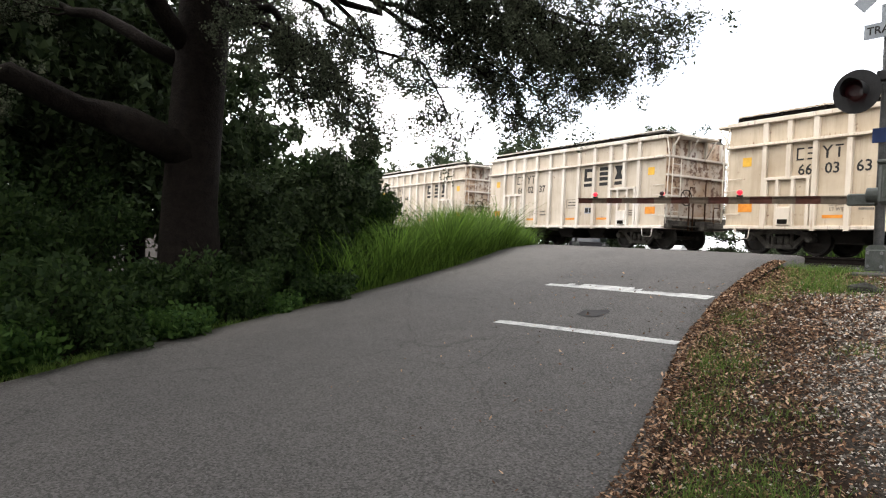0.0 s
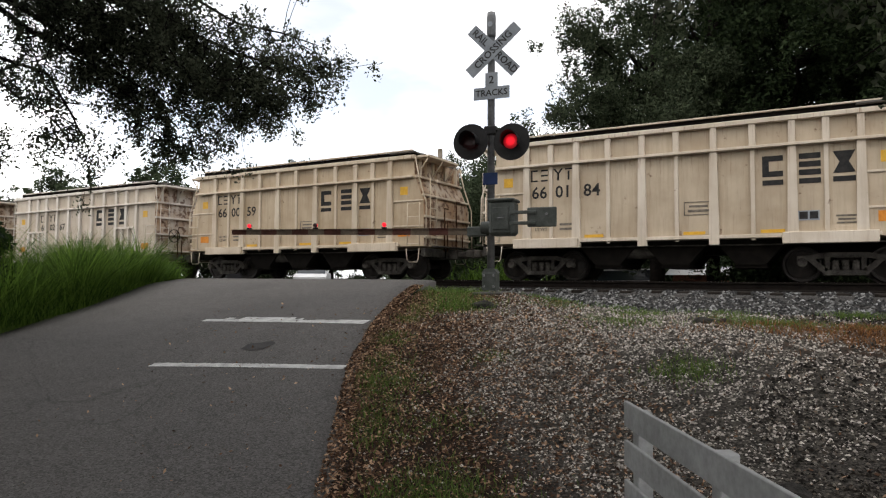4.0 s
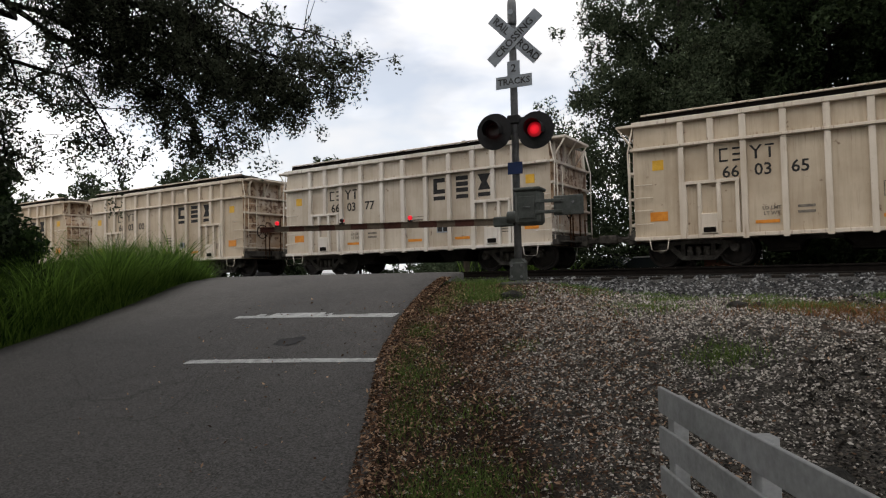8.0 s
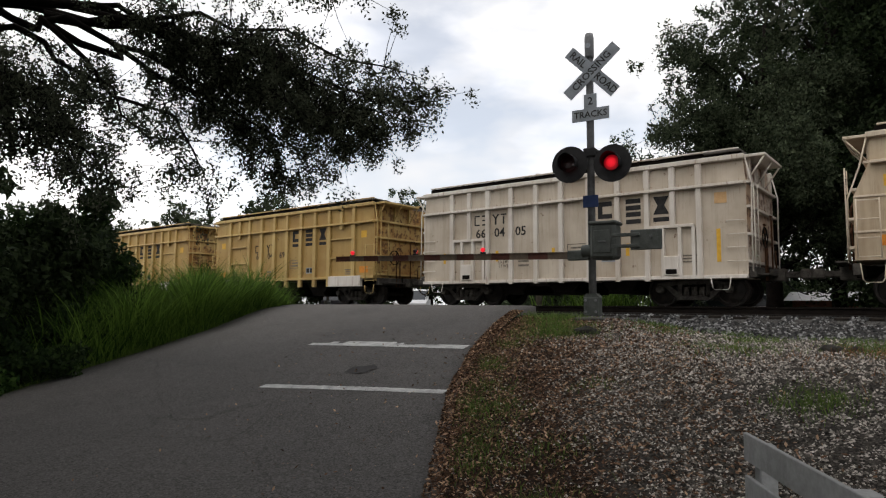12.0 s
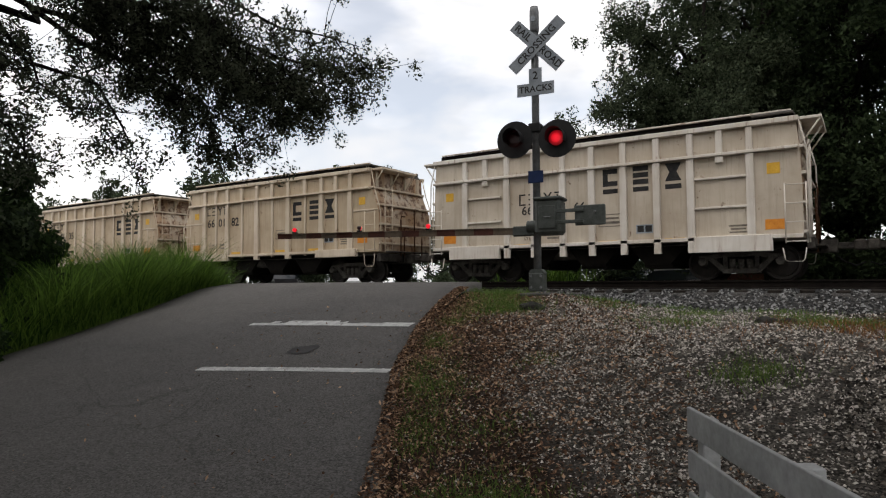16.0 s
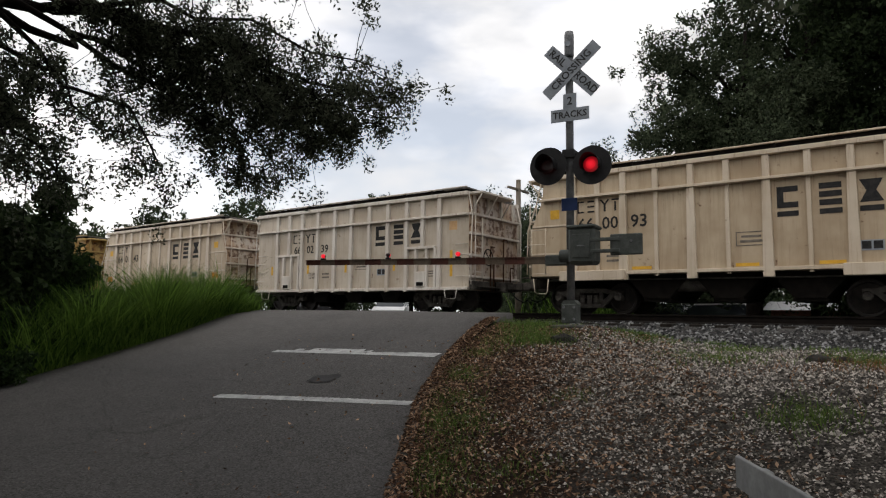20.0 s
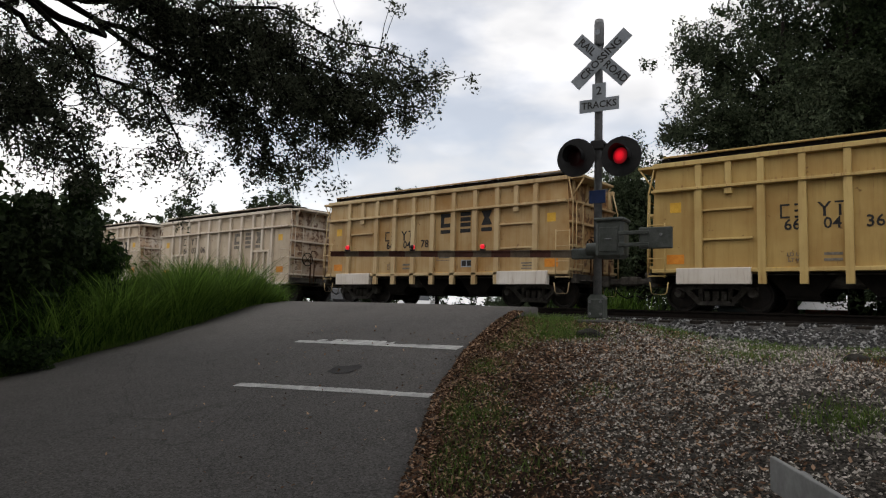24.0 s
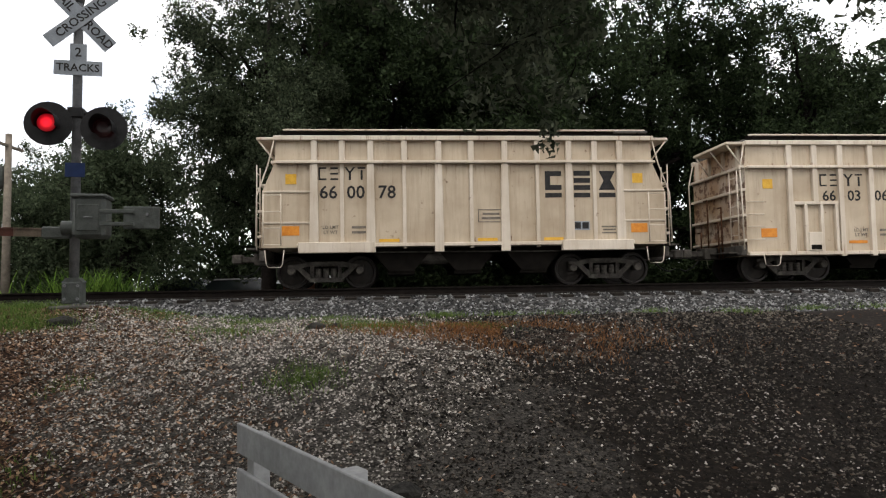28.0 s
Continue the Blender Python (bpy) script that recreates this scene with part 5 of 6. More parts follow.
# woods behind the tracks
woods = [(26.0, 5.0, 12.5, 4.7, 42000), (27.5, 0.5, 15.5, 5.0, 34000), (25.8, -5.0, 15.5, 5.0, 34000), (27.5, -11.0, 14.0, 5.0, 28000), (26.0, -17.0, 11.5, 4.6, 24000), (27.5, -24.0, 10.5, 5.0, 18000),
         (27.0, -31.0, 10.5, 5.0, 12000), (32.5, 1.0, 16.0, 5.2, 18000), (32.5, -7.5, 17.0, 5.4, 18000), (32.5, -15.0, 14.0, 5.2, 12000), (32.5, -22.0, 11.5, 5.2, 10000),
         (30.2, 12.0, 8.0, 3.2, 19000), (34.5, 17.8, 7.4, 3.2, 19000), (33.5, 14.6, 7.0, 3.2, 19000), (41.0, 10.0, 8.0, 3.8, 7000), (29.5, 3.4, 16.5, 4.6, 26000), (30.5, -4.0, 18.0, 5.0, 26000)]
for k, (x, y, h, r, leaves) in enumerate(woods):
    g = ground_z(x, y)
    rng = np.random.default_rng(100 + k)
    limbs = []
    many = 20 if leaves > 20000 else 14
    for j in range(many):
        a = 2 * math.pi * j / many + rng.uniform(-0.3, 0.3)
        z0 = h * rng.uniform(0.10, 0.7)
        z1 = min(h, z0 + h * rng.uniform(0.05, 0.35))
        reach_out = r * rng.uniform(0.55, 0.9) * (1.15 - 0.6 * max(0.0, z1 / h - 0.45))
        limbs.append(((x, y, g + z0), (x + reach_out * math.cos(a), y + reach_out * math.sin(a), g + z1), 0.11, 0.3))
    limbs.append(((x, y, g + h * 0.6), (x + 0.4, y, g + h), 0.1, 0))
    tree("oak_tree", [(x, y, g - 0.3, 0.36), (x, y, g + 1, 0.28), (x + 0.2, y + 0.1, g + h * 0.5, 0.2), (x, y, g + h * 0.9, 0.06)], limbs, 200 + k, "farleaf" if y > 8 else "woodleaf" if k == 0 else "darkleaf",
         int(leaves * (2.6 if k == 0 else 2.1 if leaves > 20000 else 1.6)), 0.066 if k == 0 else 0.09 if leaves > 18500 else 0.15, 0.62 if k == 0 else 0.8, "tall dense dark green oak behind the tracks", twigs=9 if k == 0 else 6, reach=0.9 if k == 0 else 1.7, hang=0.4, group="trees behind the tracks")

# trees behind the oak at the roadside
for k, (x, y, h, r) in enumerate([(-5.0, 19.0, 10.0, 4.2), (0.5, 22.0, 10.5, 4.6), (3.6, 22.5, 7.0, 2.8), (-10.0, 14.0, 9.5, 4.2), (2.0, 19.0, 9.0, 3.0), (-1.2, 18.2, 9.5, 3.4), (-3.5, 22.5, 13.0, 4.6)]):
    g = ground_z(x, y)
    rng = np.random.default_rng(500 + k)
    limbs = []
    for j in range(13):
        a = 2 * math.pi * j / 13 + rng.uniform(-0.3, 0.3)
        z0 = h * rng.uniform(0.08, 0.7)
        limbs.append(((x, y, g + z0), (x + r * rng.uniform(0.5, 0.95) * math.cos(a), y + r * rng.uniform(0.5, 0.95) * math.sin(a), g + min(h, z0 + h * rng.uniform(0.05, 0.35))), 0.1, 0.3))
    tree("oak_tree", [(x, y, g - 0.3, 0.3), (x, y, g + 1.2, 0.24), (x + 0.1, y, g + h * 0.9, 0.06)], limbs, 520 + k, "darkleaf", 24000, 0.125, 0.75,
         "dense dark green oak in the roadside woods", twigs=6, reach=1.7, hang=0.4, group="roadside woods")

# trees far across the road
for k, (x, y, h, r) in enumerate([(25.4, 32.8, 6.8, 3.0), (29.0, 31.2, 5.4, 2.5), (34.2, 30.0, 8.6, 2.4), (24.3, 42.4, 7.3, 3.1), (46.0, 22.0, 7.5, 4.0), (58.0, 47.0, 7.5, 4.0), (54.0, 52.0, 7.0, 4.0), (64.0, 42.0, 8.0, 4.5), (36.0, 44.0, 7.5, 4.0), (23.0, 54.0, 8.5, 4.5), (21.5, 66.0, 9.0, 5.0)]):
    g = ground_z(x, y)
    rng = np.random.default_rng(300 + k)
    limbs = []
    for j in range(10):
        a = 2 * math.pi * j / 10 + rng.uniform(-0.3, 0.3)
        z0 = h * rng.uniform(0.15, 0.55)
        limbs.append(((x, y, g + z0), (x + r * rng.uniform(0.5, 0.95) * math.cos(a), y + r * rng.uniform(0.5, 0.95) * math.sin(a), g + min(h, z0 + h * rng.uniform(0.1, 0.4))), 0.12, 0.3))
    limbs.append(((x, y, g + h * 0.5), (x, y + 0.3, g + h), 0.1, 0))
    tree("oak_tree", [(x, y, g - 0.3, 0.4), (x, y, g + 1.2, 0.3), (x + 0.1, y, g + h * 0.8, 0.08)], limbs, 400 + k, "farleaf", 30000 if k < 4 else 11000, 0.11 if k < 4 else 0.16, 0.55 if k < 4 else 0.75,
         "round-crowned dark green oak far across the road", twigs=9 if k < 4 else 5, reach=1.1 if k < 4 else 1.9, hang=0.3, group="trees across the road")


def shrub(name, x, y, high, wide, seed, leaf, count, size, label, stems=9, z=None):
    rng = np.random.default_rng(seed)
    s = empty(name)
    g = ground_z(x, y) if z is None else z
    bm = bmesh.new()
    centres, radii = [], []
    for k in range(stems):
        a = 2 * math.pi * k / stems
        q = (x + wide * rng.uniform(0.3, 1.0) * math.cos(a), y + wide * rng.uniform(0.3, 1.0) * math.sin(a), g + high * rng.uniform(0.45, 1.0))
        pts = branch_points((x + 0.1 * math.cos(a), y + 0.1 * math.sin(a), g - 0.1), q, rng, 0.15, 5, 0.08)
        tube(bm, pts, list(np.linspace(0.035, 0.008, 5)), 5, False)
        for u in (0.35, 0.55, 0.75, 0.95):
            centres.append(at_branch(pts, u))
            radii.append(wide * 0.36 * rng.uniform(0.6, 1.1))
    tagged(part("stem_cluster", bm, M["bark"], s), kind="stuff")
    v, f = leaf_cloud(centres, radii, count, size, rng, 0.8, 0.15)
    v[:, 2] = np.maximum(v[:, 2], g + 0.02)
    part("foliage", raw_mesh("foliage", v, f, M[leaf]), None, s)
    return tagged(s, label, "shrub")


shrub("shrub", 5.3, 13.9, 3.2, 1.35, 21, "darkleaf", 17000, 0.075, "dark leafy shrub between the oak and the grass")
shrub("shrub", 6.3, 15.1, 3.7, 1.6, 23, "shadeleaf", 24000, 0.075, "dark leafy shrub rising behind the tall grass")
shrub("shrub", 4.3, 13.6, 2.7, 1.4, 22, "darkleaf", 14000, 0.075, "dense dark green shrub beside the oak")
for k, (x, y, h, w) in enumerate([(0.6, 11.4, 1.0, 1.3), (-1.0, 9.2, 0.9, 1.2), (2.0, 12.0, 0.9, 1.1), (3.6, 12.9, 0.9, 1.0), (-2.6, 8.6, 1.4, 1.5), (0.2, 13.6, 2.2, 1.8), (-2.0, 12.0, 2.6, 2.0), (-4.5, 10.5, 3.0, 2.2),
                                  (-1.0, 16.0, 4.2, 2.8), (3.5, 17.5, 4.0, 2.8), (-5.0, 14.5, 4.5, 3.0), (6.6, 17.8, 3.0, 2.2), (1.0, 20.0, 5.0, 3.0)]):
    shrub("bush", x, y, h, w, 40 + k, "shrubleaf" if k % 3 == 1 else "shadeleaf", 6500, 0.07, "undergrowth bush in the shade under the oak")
for k in range(26):
    x = -4.6 + k * 0.46
    off = 0.55 + 0.35 * math.sin(k * 2.1) + (0.9 if k % 2 else 0.0)
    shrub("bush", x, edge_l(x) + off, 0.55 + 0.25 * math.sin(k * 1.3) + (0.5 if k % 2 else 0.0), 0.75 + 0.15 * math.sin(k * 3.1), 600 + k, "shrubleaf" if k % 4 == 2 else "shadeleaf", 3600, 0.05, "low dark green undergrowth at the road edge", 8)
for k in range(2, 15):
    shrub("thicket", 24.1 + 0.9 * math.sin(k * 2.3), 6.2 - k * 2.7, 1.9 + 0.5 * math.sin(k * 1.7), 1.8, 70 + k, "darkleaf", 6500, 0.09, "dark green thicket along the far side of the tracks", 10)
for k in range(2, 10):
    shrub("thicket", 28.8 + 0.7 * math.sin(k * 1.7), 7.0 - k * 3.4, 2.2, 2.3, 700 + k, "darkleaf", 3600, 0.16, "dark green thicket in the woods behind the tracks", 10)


def blades(spots, rng, high, wide, lean, mat_name, name, segs=3):
    """Grass blades: tapering strips that bend over; spots are x, y pairs."""
    n = len(spots)
    xs, ys = spots[:, 0], spots[:, 1]
    zs = np.array([ground_z(x, y) for x, y in spots]) - 0.01
    h = high * (0.45 + 0.75 * rng.random(n))
    a = rng.random(n) * 2 * math.pi
    l = lean * (0.3 + rng.random(n)) * h
    w = wide * (0.6 + 0.7 * rng.random(n))
    cx, cy = np.cos(a), np.sin(a)
    sx, sy = -cy, cx
    verts, faces = [], []
    for k in range(segs + 1):
        t = k / segs
        ox, oy = cx * l * t * t, cy * l * t * t
        hz = h * (t - 0.18 * t * t)
        ww = w * (1 - t) ** 0.7 / 2 if k < segs else np.full(n, 0.0008)
        for sgn in (-1, 1):
            verts.append(np.stack([xs + ox + sgn * sx * ww, ys + oy + sgn * sy * ww, zs + hz], axis=1))
    V = np.stack(verts, axis=1).reshape(-1, 3)
    per = 2 * (segs + 1)
    base = np.arange(n)[:, None] * per
    F = []
    for k in range(segs):
        F.append(base + np.array([[2 * k, 2 * k + 1, 2 * k + 3, 2 * k + 2]]))
    return raw_mesh(name, V, np.concatenate(F), M[mat_name])


rng = np.random.default_rng(5)
spots, tall = [], []
while len(spots) < 15000:
    x = rng.uniform(4.4, 13.4)
    y = edge_l(x) + 0.02 + rng.random() ** 1.5 * 3.4
    clump = noise.noise((x * 1.1, y * 1.1, 2.0)) + 0.5 * noise.noise((x * 3.0, y * 3.0, 5.0))
    if rng.random() < min(1.0, max(0.05, (x - 4.8) / 2.4)) * (0.65 + 0.6 * clump):
        spots.append((x, y))
        tall.append((1.15 + 0.7 * clump) * min(1.0, 0.25 + (y - edge_l(x)) / 0.5) * min(1.15, 0.55 + (13.6 - x) / 3.0))
tagged(new("tall_grass", blades(np.array(spots), rng, np.array(tall), 0.030, 0.75, "grass", "tall_grass", 4)), "tall bright green grass along the road edge", "grass", kind="stuff")
spots, tall = [], []
while len(spots) < 10000:
    x = rng.uniform(-4.0, 12.8)
    y = edge_l(x) - 0.06 + rng.random() ** 2 * 0.9
    clump = noise.noise((x * 1.7, y * 1.7, 9.0))
    if rng.random() < 0.55 + 0.7 * clump:
        spots.append((x, y))
        tall.append(0.14 + 0.12 * clump)
p = np.concatenate([rng.normal(size=(520, 2)) * (0.5, 0.85) + (22.9, 10.4), rng.normal(size=(220, 2)) * (0.4, 1.6) + (22.7, 8.6)])
tagged(new("tall_weeds", blades(p, rng, np.where(np.arange(740) < 520, 1.45, 0.6), 0.07, 0.6, "grass", "tall_weeds", 4)), "tall bright green weeds at the far edge of the tracks", "weeds", kind="stuff")
tagged(new("verge_grass", blades(np.array(spots), rng, np.array(tall), 0.010, 0.7, "shortgrass", "verge_grass")), "short green verge grass beside the asphalt", "grass", kind="stuff")

TUFTS = [(6.72, 0.98, 0.36, 620, 0.10), (9.1, 2.2, 0.6, 520, 0.10), (9.3, 0.35, 0.7, 700, 0.13), (10.7, 3.6, 0.6, 420, 0.11), (7.05, 3.14, 0.25, 140, 0.07), (9.5, -0.9, 0.5, 300, 0.11), (9.65, 4.95, 0.7, 1200, 0.15), (11.2, 5.8, 0.7, 1300, 0.17),
         (10.4, 5.5, 0.5, 600, 0.13), (11.4, -2.6, 0.5, 200, 0.13), (11.2, -5.5, 0.5, 240, 0.13), (11.3, 1.2, 0.6, 300, 0.11), (5.7, 3.7, 0.5, 450, 0.07), (4.1, 2.15, 0.5, 1000, 0.08), (6.6, 4.3, 0.4, 420, 0.07), (4.7, 3.1, 0.4, 380, 0.08),
         (9.6, 2.9, 0.4, 120, 0.08), (11.8, -8.5, 0.6, 260, 0.13), (3.0, 1.7, 0.45, 500, 0.10), (7.7, 4.9, 0.3, 200, 0.08), (11.6, 2.8, 0.5, 260, 0.11),
         (11.0, -0.6, 0.45, 420, 0.13), (11.5, -1.6, 0.35, 260, 0.15), (10.3, 0.9, 0.5, 380, 0.10), (10.6, 2.3, 0.6, 520, 0.10), (11.4, -4.1, 0.3, 180, 0.14), (11.6, -7.0, 0.35, 240, 0.15), (11.3, 4.0, 0.5, 360, 0.11), (5.2, 2.7, 0.4, 300, 0.06), (8.6, 5.2, 0.3, 260, 0.08), (6.0, 3.95, 0.45, 700, 0.08), (5.1, 3.35, 0.35, 450, 0.07), (7.4, 4.75, 0.3, 320, 0.08), (3.7, 2.2, 0.4, 600, 0.09)]
spots, tall = [], []
for x, y, r, n, h in TUFTS:
    p = rng.normal(size=(n, 2)) * r * 0.5 + np.array([x, y])
    p = p[p[:, 1] < np.array([edge_r(q) for q in p[:, 0]]) - 0.03]
    spots.append(p)
    tall.append(np.full(len(p), h))
tagged(new("grass_tufts", blades(np.concatenate(spots), rng, np.concatenate(tall), 0.009, 0.8, "shortgrass", "grass_tufts")), "scattered green grass tufts in the gravel", "grass", kind="stuff")


for k, (x, y) in enumerate([(33.0, 15.0), (36.0, 17.5), (39.5, 20.0), (43.0, 25.0), (48.0, 29.0), (53.0, 33.0), (58.0, 37.0), (33.0, 34.0), (38.0, 40.0), (44.0, 44.0), (50.0, 50.0), (22.5, 36.0), (23.0, 48.0), (62.0, 46.0), (60.0, 52.0)]):
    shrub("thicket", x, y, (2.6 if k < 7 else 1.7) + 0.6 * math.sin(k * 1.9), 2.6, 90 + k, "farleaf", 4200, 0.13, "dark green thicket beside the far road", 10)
for k, y in enumerate((-3.0, 0.5, 4.0, 7.5, 11.0)):
    shrub("thicket", 47.5 + 0.8 * math.sin(k * 2.0), y, 3.4, 2.4, 800 + k, "darkleaf", 2600, 0.2, "dark green thicket behind the low shed", 10)


n = 9500
p = np.stack([rng.normal(9.0, 0.7, n), rng.normal(-1.0, 1.1, n)], axis=1)
keep = np.array([noise.noise((q[0] * 1.1, q[1] * 0.9, 8.0)) > -0.06 for q in p])
tagged(new("dead_grass", blades(p[keep], rng, 0.10, 0.008, 1.0, "deadgrass", "dead_grass")), "withered rust-brown grass along the ballast", "grass", kind="stuff")


# ---- loose stones and leaves ----
def chips(spots, sizes, rng, mat_name, name):
    """Angular stones that lie half sunk: the upper halves of squashed, turned octahedra."""
    n = len(spots)
    base = np.array([(1, 0, -0.2), (-1, 0, -0.2), (0, 1, -0.2), (0, -1, -0.2), (0, 0, 1)], float)
    tri = np.array([(0, 2, 4), (2, 1, 4), (1, 3, 4), (3, 0, 4)])
    v = base[None] * (1 + rng.uniform(-0.3, 0.3, size=(n, 5, 3))) + rng.normal(size=(n, 5, 3)) * 0.15
    v *= (sizes[:, None] * np.stack([np.ones(n), rng.uniform(0.5, 1, n), rng.uniform(0.4, 0.8, n)], axis=1))[:, None, :]
    a = rng.random(n) * 2 * math.pi
    c, s = np.cos(a)[:, None], np.sin(a)[:, None]
    x, y = v[:, :, 0] * c - v[:, :, 1] * s, v[:, :, 0] * s + v[:, :, 1] * c
    z0 = np.array([ground_z(p[0], p[1]) for p in spots])
    V = np.stack([x + spots[:, :1], y + spots[:, 1:2], v[:, :, 2] + z0[:, None] + sizes[:, None] * 0.25], axis=2).reshape(-1, 3)
    F = (np.arange(n)[:, None, None] * 5 + tri[None]).reshape(-1, 3)
    return raw_mesh(name, V, F, M[mat_name])


def verge(p):
    """How far each spot lies from the road's near edge."""
    return np.array([edge_r(x) for x in p[:, 0]]) - p[:, 1]


# limestone chips: thick over the mound, thinning out towards road, soil and tracks
n = 400000
p = np.stack([rng.uniform(2.0, 11.7, n), rng.uniform(-3.6, 5.6, n)], axis=1)
wave = np.array([noise.noise((q[0] * 0.9, q[1] * 0.9, 3.0)) + 0.5 * noise.noise((q[0] * 2.7, q[1] * 2.7, 6.0)) for q in p])
thick = np.minimum(np.clip((verge(p) - 0.85 + 0.6 * wave) / 1.1, 0.16, 1), np.clip((p[:, 1] + 0.95 + 0.12 * (p[:, 0] - 7) + 0.9 * wave) / 1.1, 0.07, 1))
thick *= np.clip((11.3 - p[:, 0] + 0.8 * wave) / 1.2, 0.3, 1) * np.clip(0.9 + 0.35 * wave, 0.3, 1)
thick *= np.clip((p[:, 0] - 2.0 + 0.5 * wave) / 1.4, 0, 1)
thick *= np.clip([0.72 + 1.6 * noise.noise((q[0] * 5.5, q[1] * 8.0, 1.0)) for q in p], 0.06, 1)
p = p[(rng.random(n) < thick) & (verge(p) > 0.02)]
coarse = np.interp(p[:, 0], (3.0, 6.0, 11.0), (0.95, 1.2, 1.9))
tagged(new("gravel", chips(p, coarse * (0.006 + 0.011 * rng.random(len(p)) ** 1.6), rng, "stone", "gravel")), "pale grey crushed limestone gravel", "gravel", kind="stuff")
# track ballast, kept off the tie ends
n = 46000
p = np.stack([rng.uniform(11.3, 21.6, n), rng.uniform(-17, 7.2, n)], axis=1)
p[: n * 3 // 4, 0] = 14.1 - 2.9 * rng.random(n * 3 // 4) ** 1.3
on_tie = (np.abs((p[:, 1] + 26.265) / 0.53 % 1 - 0.5) < 0.25) & (p[:, 0] > 13.2) & (p[:, 0] < 14.2)
p = p[(verge(p) > 0.3) & ~on_tie]
tagged(new("ballast", chips(p, 0.016 + 0.034 * rng.random(len(p)) ** 1.5, rng, "ballast", "ballast")), "grey crushed stone track ballast", "ballast", kind="stuff")
# clods and bark bits on the bare soil
n = 90000
p = np.stack([rng.uniform(3.2, 11.4, n), 0.6 - 7.0 * rng.random(n) ** 1.25], axis=1)
lump = np.array([noise.noise((q[0] * 1.6, q[1] * 1.6, 12.0)) for q in p])
p = p[(rng.random(n) < 0.7 + 0.9 * lump) & (p[:, 1] < 0.4 * np.sin(p[:, 0] * 1.3))]
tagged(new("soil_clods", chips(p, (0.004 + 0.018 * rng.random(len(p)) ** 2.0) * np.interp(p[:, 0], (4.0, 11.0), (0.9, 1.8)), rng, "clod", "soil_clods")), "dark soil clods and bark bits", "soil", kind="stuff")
# dead leaves and chaff: thick along the road, thin over gravel and soil
n = 64000
p = np.stack([0.5 + 10.7 * rng.random(n) ** 0.72, np.zeros(n)], axis=1)
p[:, 1] = [edge_r(x) for x in p[:, 0]]
p[:, 1] -= np.where(rng.random(n) < 0.8, rng.exponential(0.85, n) - 0.12, rng.uniform(1.0, 3.2, n))
p[-2000:, 0] = rng.uniform(3.0, 11.0, 2000)
p[-2000:, 1] = rng.uniform(-9.0, 1.5, 2000)
p[-2500:-2000, 0] = rng.uniform(2.5, 9.0, 500)
p[-2500:-2000, 1] = [edge_r(x) + 3.5 * rng.random() ** 1.5 for x in p[-2500:-2000, 0]]
a = rng.random(n) * 2 * math.pi
s = (0.007 + 0.019 * rng.random(n) ** 1.8) * np.interp(p[:, 0], (3.0, 6.0, 11.0), (0.95, 1.2, 1.8))
z = np.array([max(ground_z(q[0], q[1]), road_z(q[0], q[1]) if q[1] > edge_r(q[0]) - 0.1 else -9) for q in p]) + rng.uniform(0.004, 0.016, n)
tilt = rng.uniform(-0.7, 0.7, size=(n, 2))
corners = []
for u, w in ((-1, 0), (0.1, 0.45), (1, 0), (-0.1, -0.45)):
    dx, dy = s * (u * np.cos(a) - w * np.sin(a)), s * (u * np.sin(a) + w * np.cos(a))
    corners.append(np.stack([p[:, 0] + dx, p[:, 1] + dy, z + dx * tilt[:, 0] + dy * tilt[:, 1]], axis=1))
tagged(new("leaf_litter", raw_mesh("leaf_litter", np.stack(corners, axis=1).reshape(-1, 3), np.arange(n * 4).reshape(-1, 4), M["litter"])), "brown fallen leaves on the verge", "leaf litter", kind="stuff")


def rock(x, y, size, seed, label):
    bm = bmesh.new()
    bmesh.ops.create_icosphere(bm, subdivisions=2, radius=1.0)
    for v in bm.verts:
        v.co *= 1 + 0.3 * noise.noise(v.co * 1.4 + Vector((seed, 0, 0)))
        v.co = Vector((v.co.x * size, v.co.y * size * 1.2, v.co.z * size * 0.55))
    return tagged(part("rock", bm, M["rock"], at=pose(x, y, ground_z(x, y) + size * 0.15, 0, 0, seed * 40)), label, "rock")


rock(9.7, 4.5, 0.17, 1, "dark grey rock half sunk beside the signal foot")
rock(4.85, 0.1, 0.10, 2, "dark mossy stone lying in the gravel")
rock(9.45, 1.2, 0.13, 3, "flat dark stone at the edge of the ballast")
rock(9.6, 0.95, 0.10, 4, "flat dark stone at the edge of the ballast")


# ---- far side ----
def utility_pole(x, y, high, label, can=False):
    g = ground_z(x, y)
    p = empty("utility_pole", pose(x, y, g))
    bm = bmesh.new()
    tube(bm, [(0, 0, -0.5), (0, 0, high)], [0.16, 0.11], 10)
    part("pole", bm, M["pole"], p)
    part("crossarm", boxed(-0.9, 0.9, -0.05, 0.05, high - 0.5, high - 0.4, 0.01), M["pole"], p)
    if can:
        bm = bmesh.new()
        tube(bm, [(0, 0.34, high - 2.0), (0, 0.34, high - 1.2)], 0.22, 12)
        part("transformer", bm, M["castgrey"], p)
    return tagged(p, label, "utility pole")


utility_pole(25.6, 14.4, 6.6, "weathered timber utility pole with a transformer", True)
utility_pole(26.7, 40.4, 6.2, "weathered timber utility pole beyond the crossing")
utility_pole(28.2, 35.6, 5.0, "thin timber utility pole across the road")


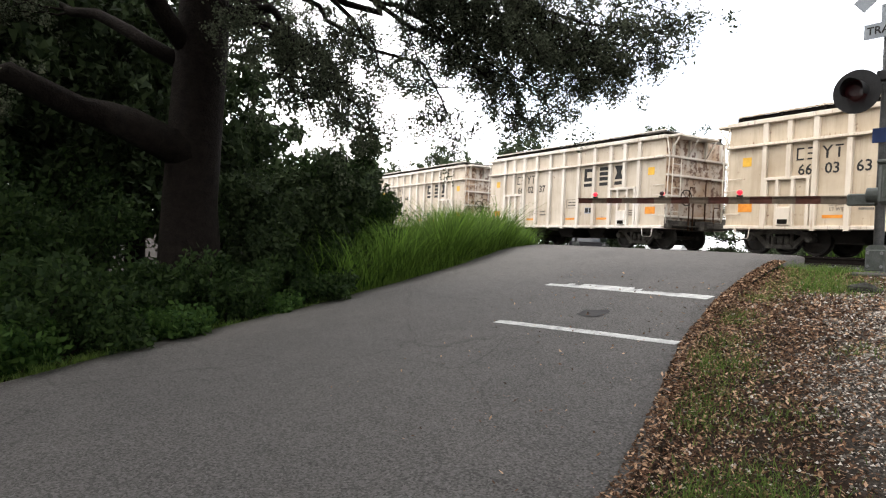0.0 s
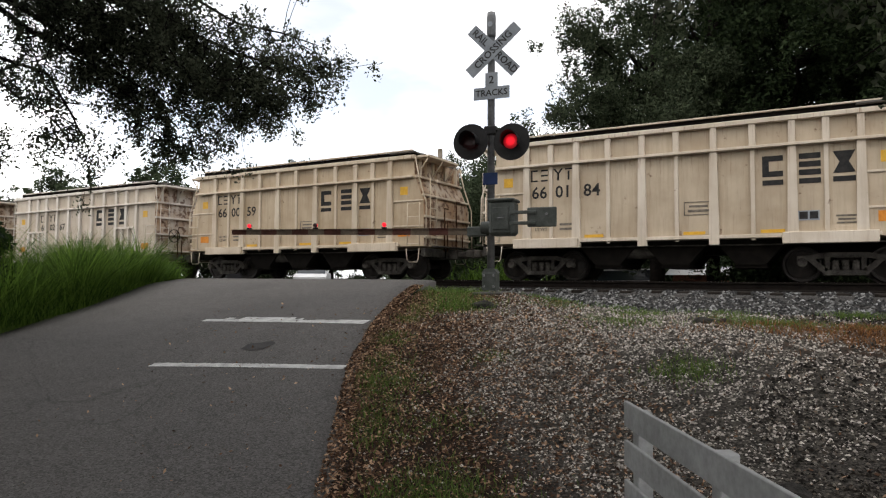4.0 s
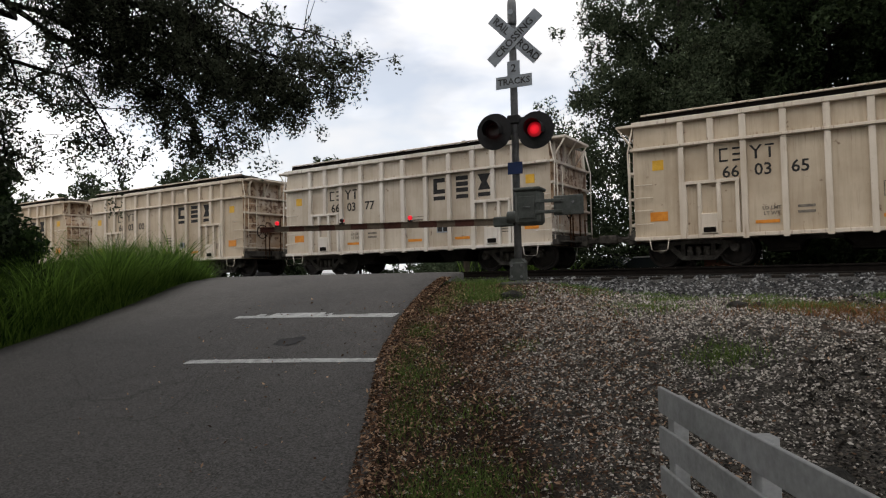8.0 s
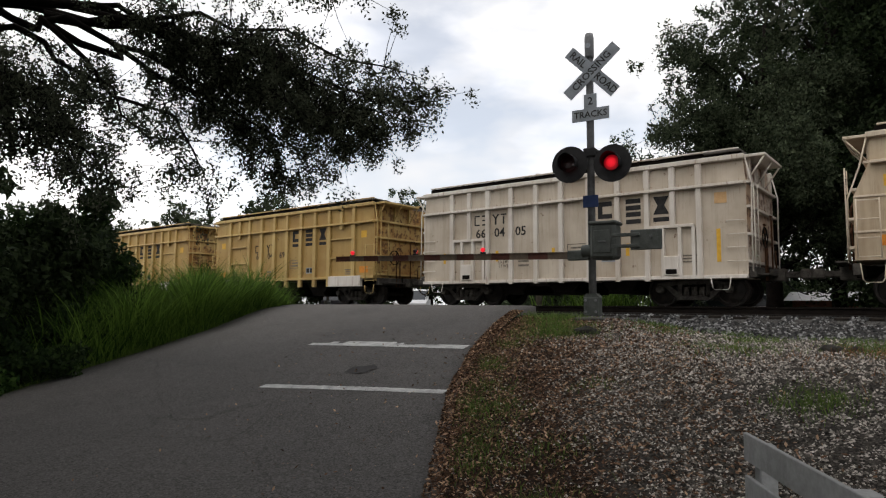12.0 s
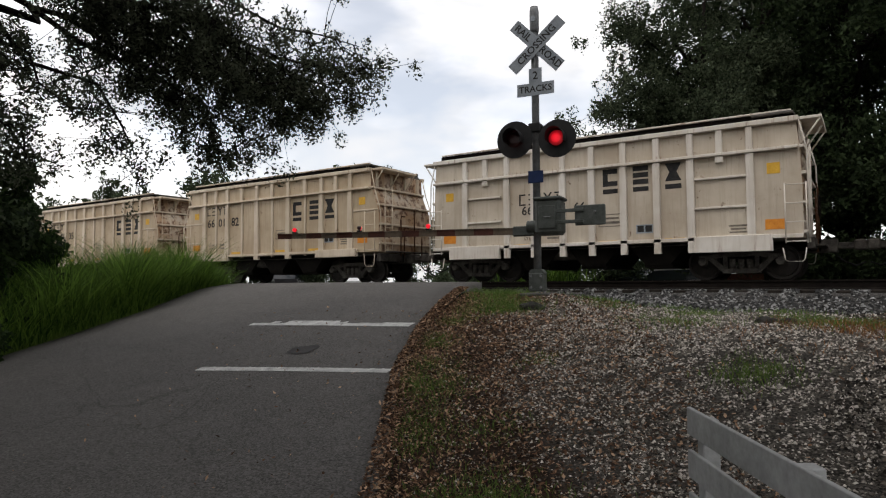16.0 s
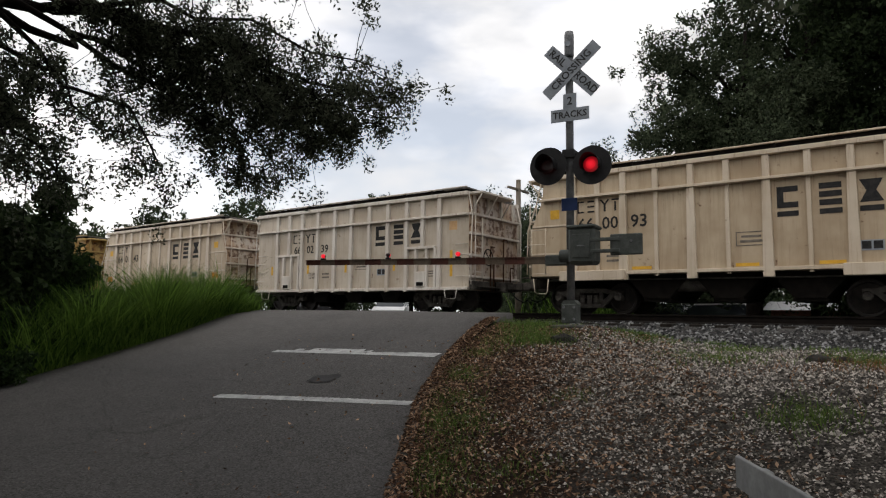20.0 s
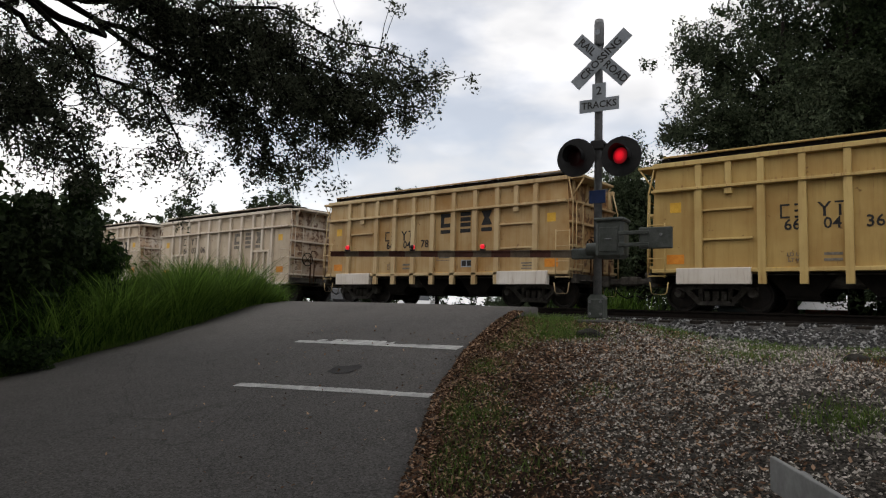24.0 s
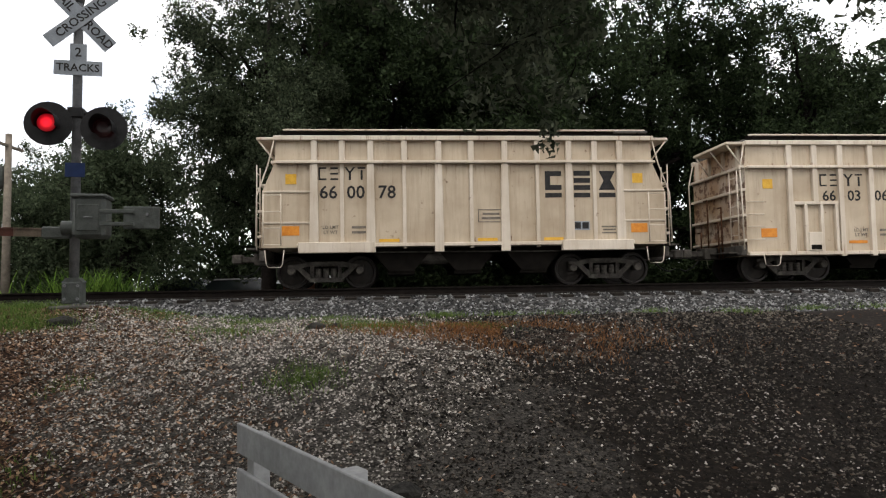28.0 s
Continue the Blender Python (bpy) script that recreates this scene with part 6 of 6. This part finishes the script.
def parked_vehicle(x, y, turn, label, paint="carwhite"):
    g = ground_z(x, y)
    v = empty("parked_vehicle", pose(x, y, road_z(x, y) if edge_r(x) < y < edge_l(x) else g, 0, 0, turn))
    part("body", prism(bmesh.new(), [(-2.3, 0.35), (2.3, 0.35), (2.35, 0.8), (1.2, 1.0), (-2.3, 1.05)], -0.9, 0.9, "y"), M[paint], v)
    part("cabin", prism(bmesh.new(), [(1.15, 1.0), (0.4, 1.55), (-2.0, 1.6), (-2.25, 1.04)], -0.78, 0.78, "y"), M["glass"], v)
    part("roof_panel", prism(bmesh.new(), [(0.4, 1.55), (0.3, 1.62), (-1.9, 1.67), (-2.0, 1.6)], -0.79, 0.79, "y"), M[paint], v)
    for sx in (-1.45, 1.45):
        for sy in (-0.85, 0.85):
            bm = lathe(bmesh.new(), [(-0.1, 0.2), (-0.1, 0.32), (0.1, 0.32), (0.1, 0.2)], 18, "y")
            part("wheel", bm, M["tyre"], v, at=pose(sx, sy, 0.32))
    return tagged(v, label, "vehicle")


parked_vehicle(27.4, 29.0, 40, "dark car parked beside the far road", "cardark")
parked_vehicle(29.6, 25.2, 216, "white vehicle waiting beyond the crossing")

parked_vehicle(36.0, 9.3, 95, "silver car parked behind the tracks", "roofing")
parked_vehicle(37.5, 12.6, 80, "dark car parked behind the tracks", "cardark")

cab = empty("signal_cabinet", pose(21.9, 29.0, ground_z(21.9, 29.0)))
part("cabinet_body", boxed(-0.6, 0.6, -0.6, 0.6, -0.1, 2.2, 0.03), M["roofing"], cab)
part("cabinet_roof", boxed(-0.68, 0.68, -0.68, 0.68, 2.2, 2.3, 0.03), M["roofing"], cab)
for y in (-0.3, 0.3):
    door = part("cabinet_door", boxed(-0.625, -0.603, y - 0.27, y + 0.27, 0.1, 2.05, 0.008), M["roofing"], cab)
    part("door_handle", boxed(-0.65, -0.625, y * 0.3 - 0.02, y * 0.3 + 0.02, 1.0, 1.16, 0.006), M["galv"], door)
tagged(cab, "pale grey railway signal cabinet beside the tracks", "cabinet")


def house(x, y, turn, long, deep):
    h = empty("house", pose(x, y, ground_z(x, y) - 0.05, 0, 0, turn))
    part("wall", boxed(-long / 2, long / 2, -deep / 2, deep / 2, 0, 1.55), M["house"], h)
    part("roof", prism(bmesh.new(), [(-deep / 2 - 0.3, 1.5), (deep / 2 + 0.3, 1.5), (0, 2.0)], -long / 2 - 0.4, long / 2 + 0.4), M["roofing"], h)
    for k in range(3):
        xx = -long / 2 + long * (k + 0.5) / 3
        w = part("window", boxed(xx - 0.6, xx + 0.6, -deep / 2 - 0.03, -deep / 2 + 0.02, 0.6, 1.4), M["carwhite"], h)
        part("pane", boxed(xx - 0.52, xx + 0.52, -deep / 2 - 0.04, -deep / 2 - 0.03, 0.66, 1.34), M["glass"], w)
    return tagged(h, "low red-brown shed with a pale roof beyond the tracks", "house")


house(42, 4.6, 90, 4.6, 3.6)


# ---- what moves ----
RUN = [(0, 291.9), (1, 281.05), (2, 270.4), (5, 239.0), (8, 207.86), (9, 197.7), (10, 187.28), (11, 176.95), (15, 136.1), (17, 115.8), (18, 105.58), (20, 85.4), (22, 64.7), (25, 34.6), (26, 24.2), (27, 13.75), (28, 3.45)]


def flashing(first, period, start_lit):
    """Turns of a lens that shows its lit face by turns: rows of seconds and degrees."""
    rows, t, deg = [], first, 0 if start_lit else 180
    while t > 0:
        t -= period
        deg += 180
    rows.append((0.0, deg))
    t += period
    while t < 27.9:
        if t > 0.1:
            rows += [(t - 0.06, deg), (t - 0.02, deg + 60), (t + 0.02, deg + 120), (t + 0.06, deg + 180)]
            deg += 180
        t += period
    rows.append((28.0, deg))
    return rows


def motions():
    for k, ob in enumerate(cars):
        walk(ob, [(t, pose(FAR, s + PITCH * (k - 22) - HALF, 0)) for t, s in RUN])
    left, right = flashing(5.63, 0.679, True), flashing(5.63, 0.679, False)
    for lens, rows in ((near_lamps[0], left), (near_lamps[1], right), (near_tips[1], left), (near_tips[2], right), (far_lamps[0], right), (far_lamps[1], left)):
        where = lens.matrix_basis.translation.copy()
        walk(lens, [(t, Matrix.Translation(where) @ pose(0, 0, 0, 0, 0, d)) for t, d in rows])


motions()
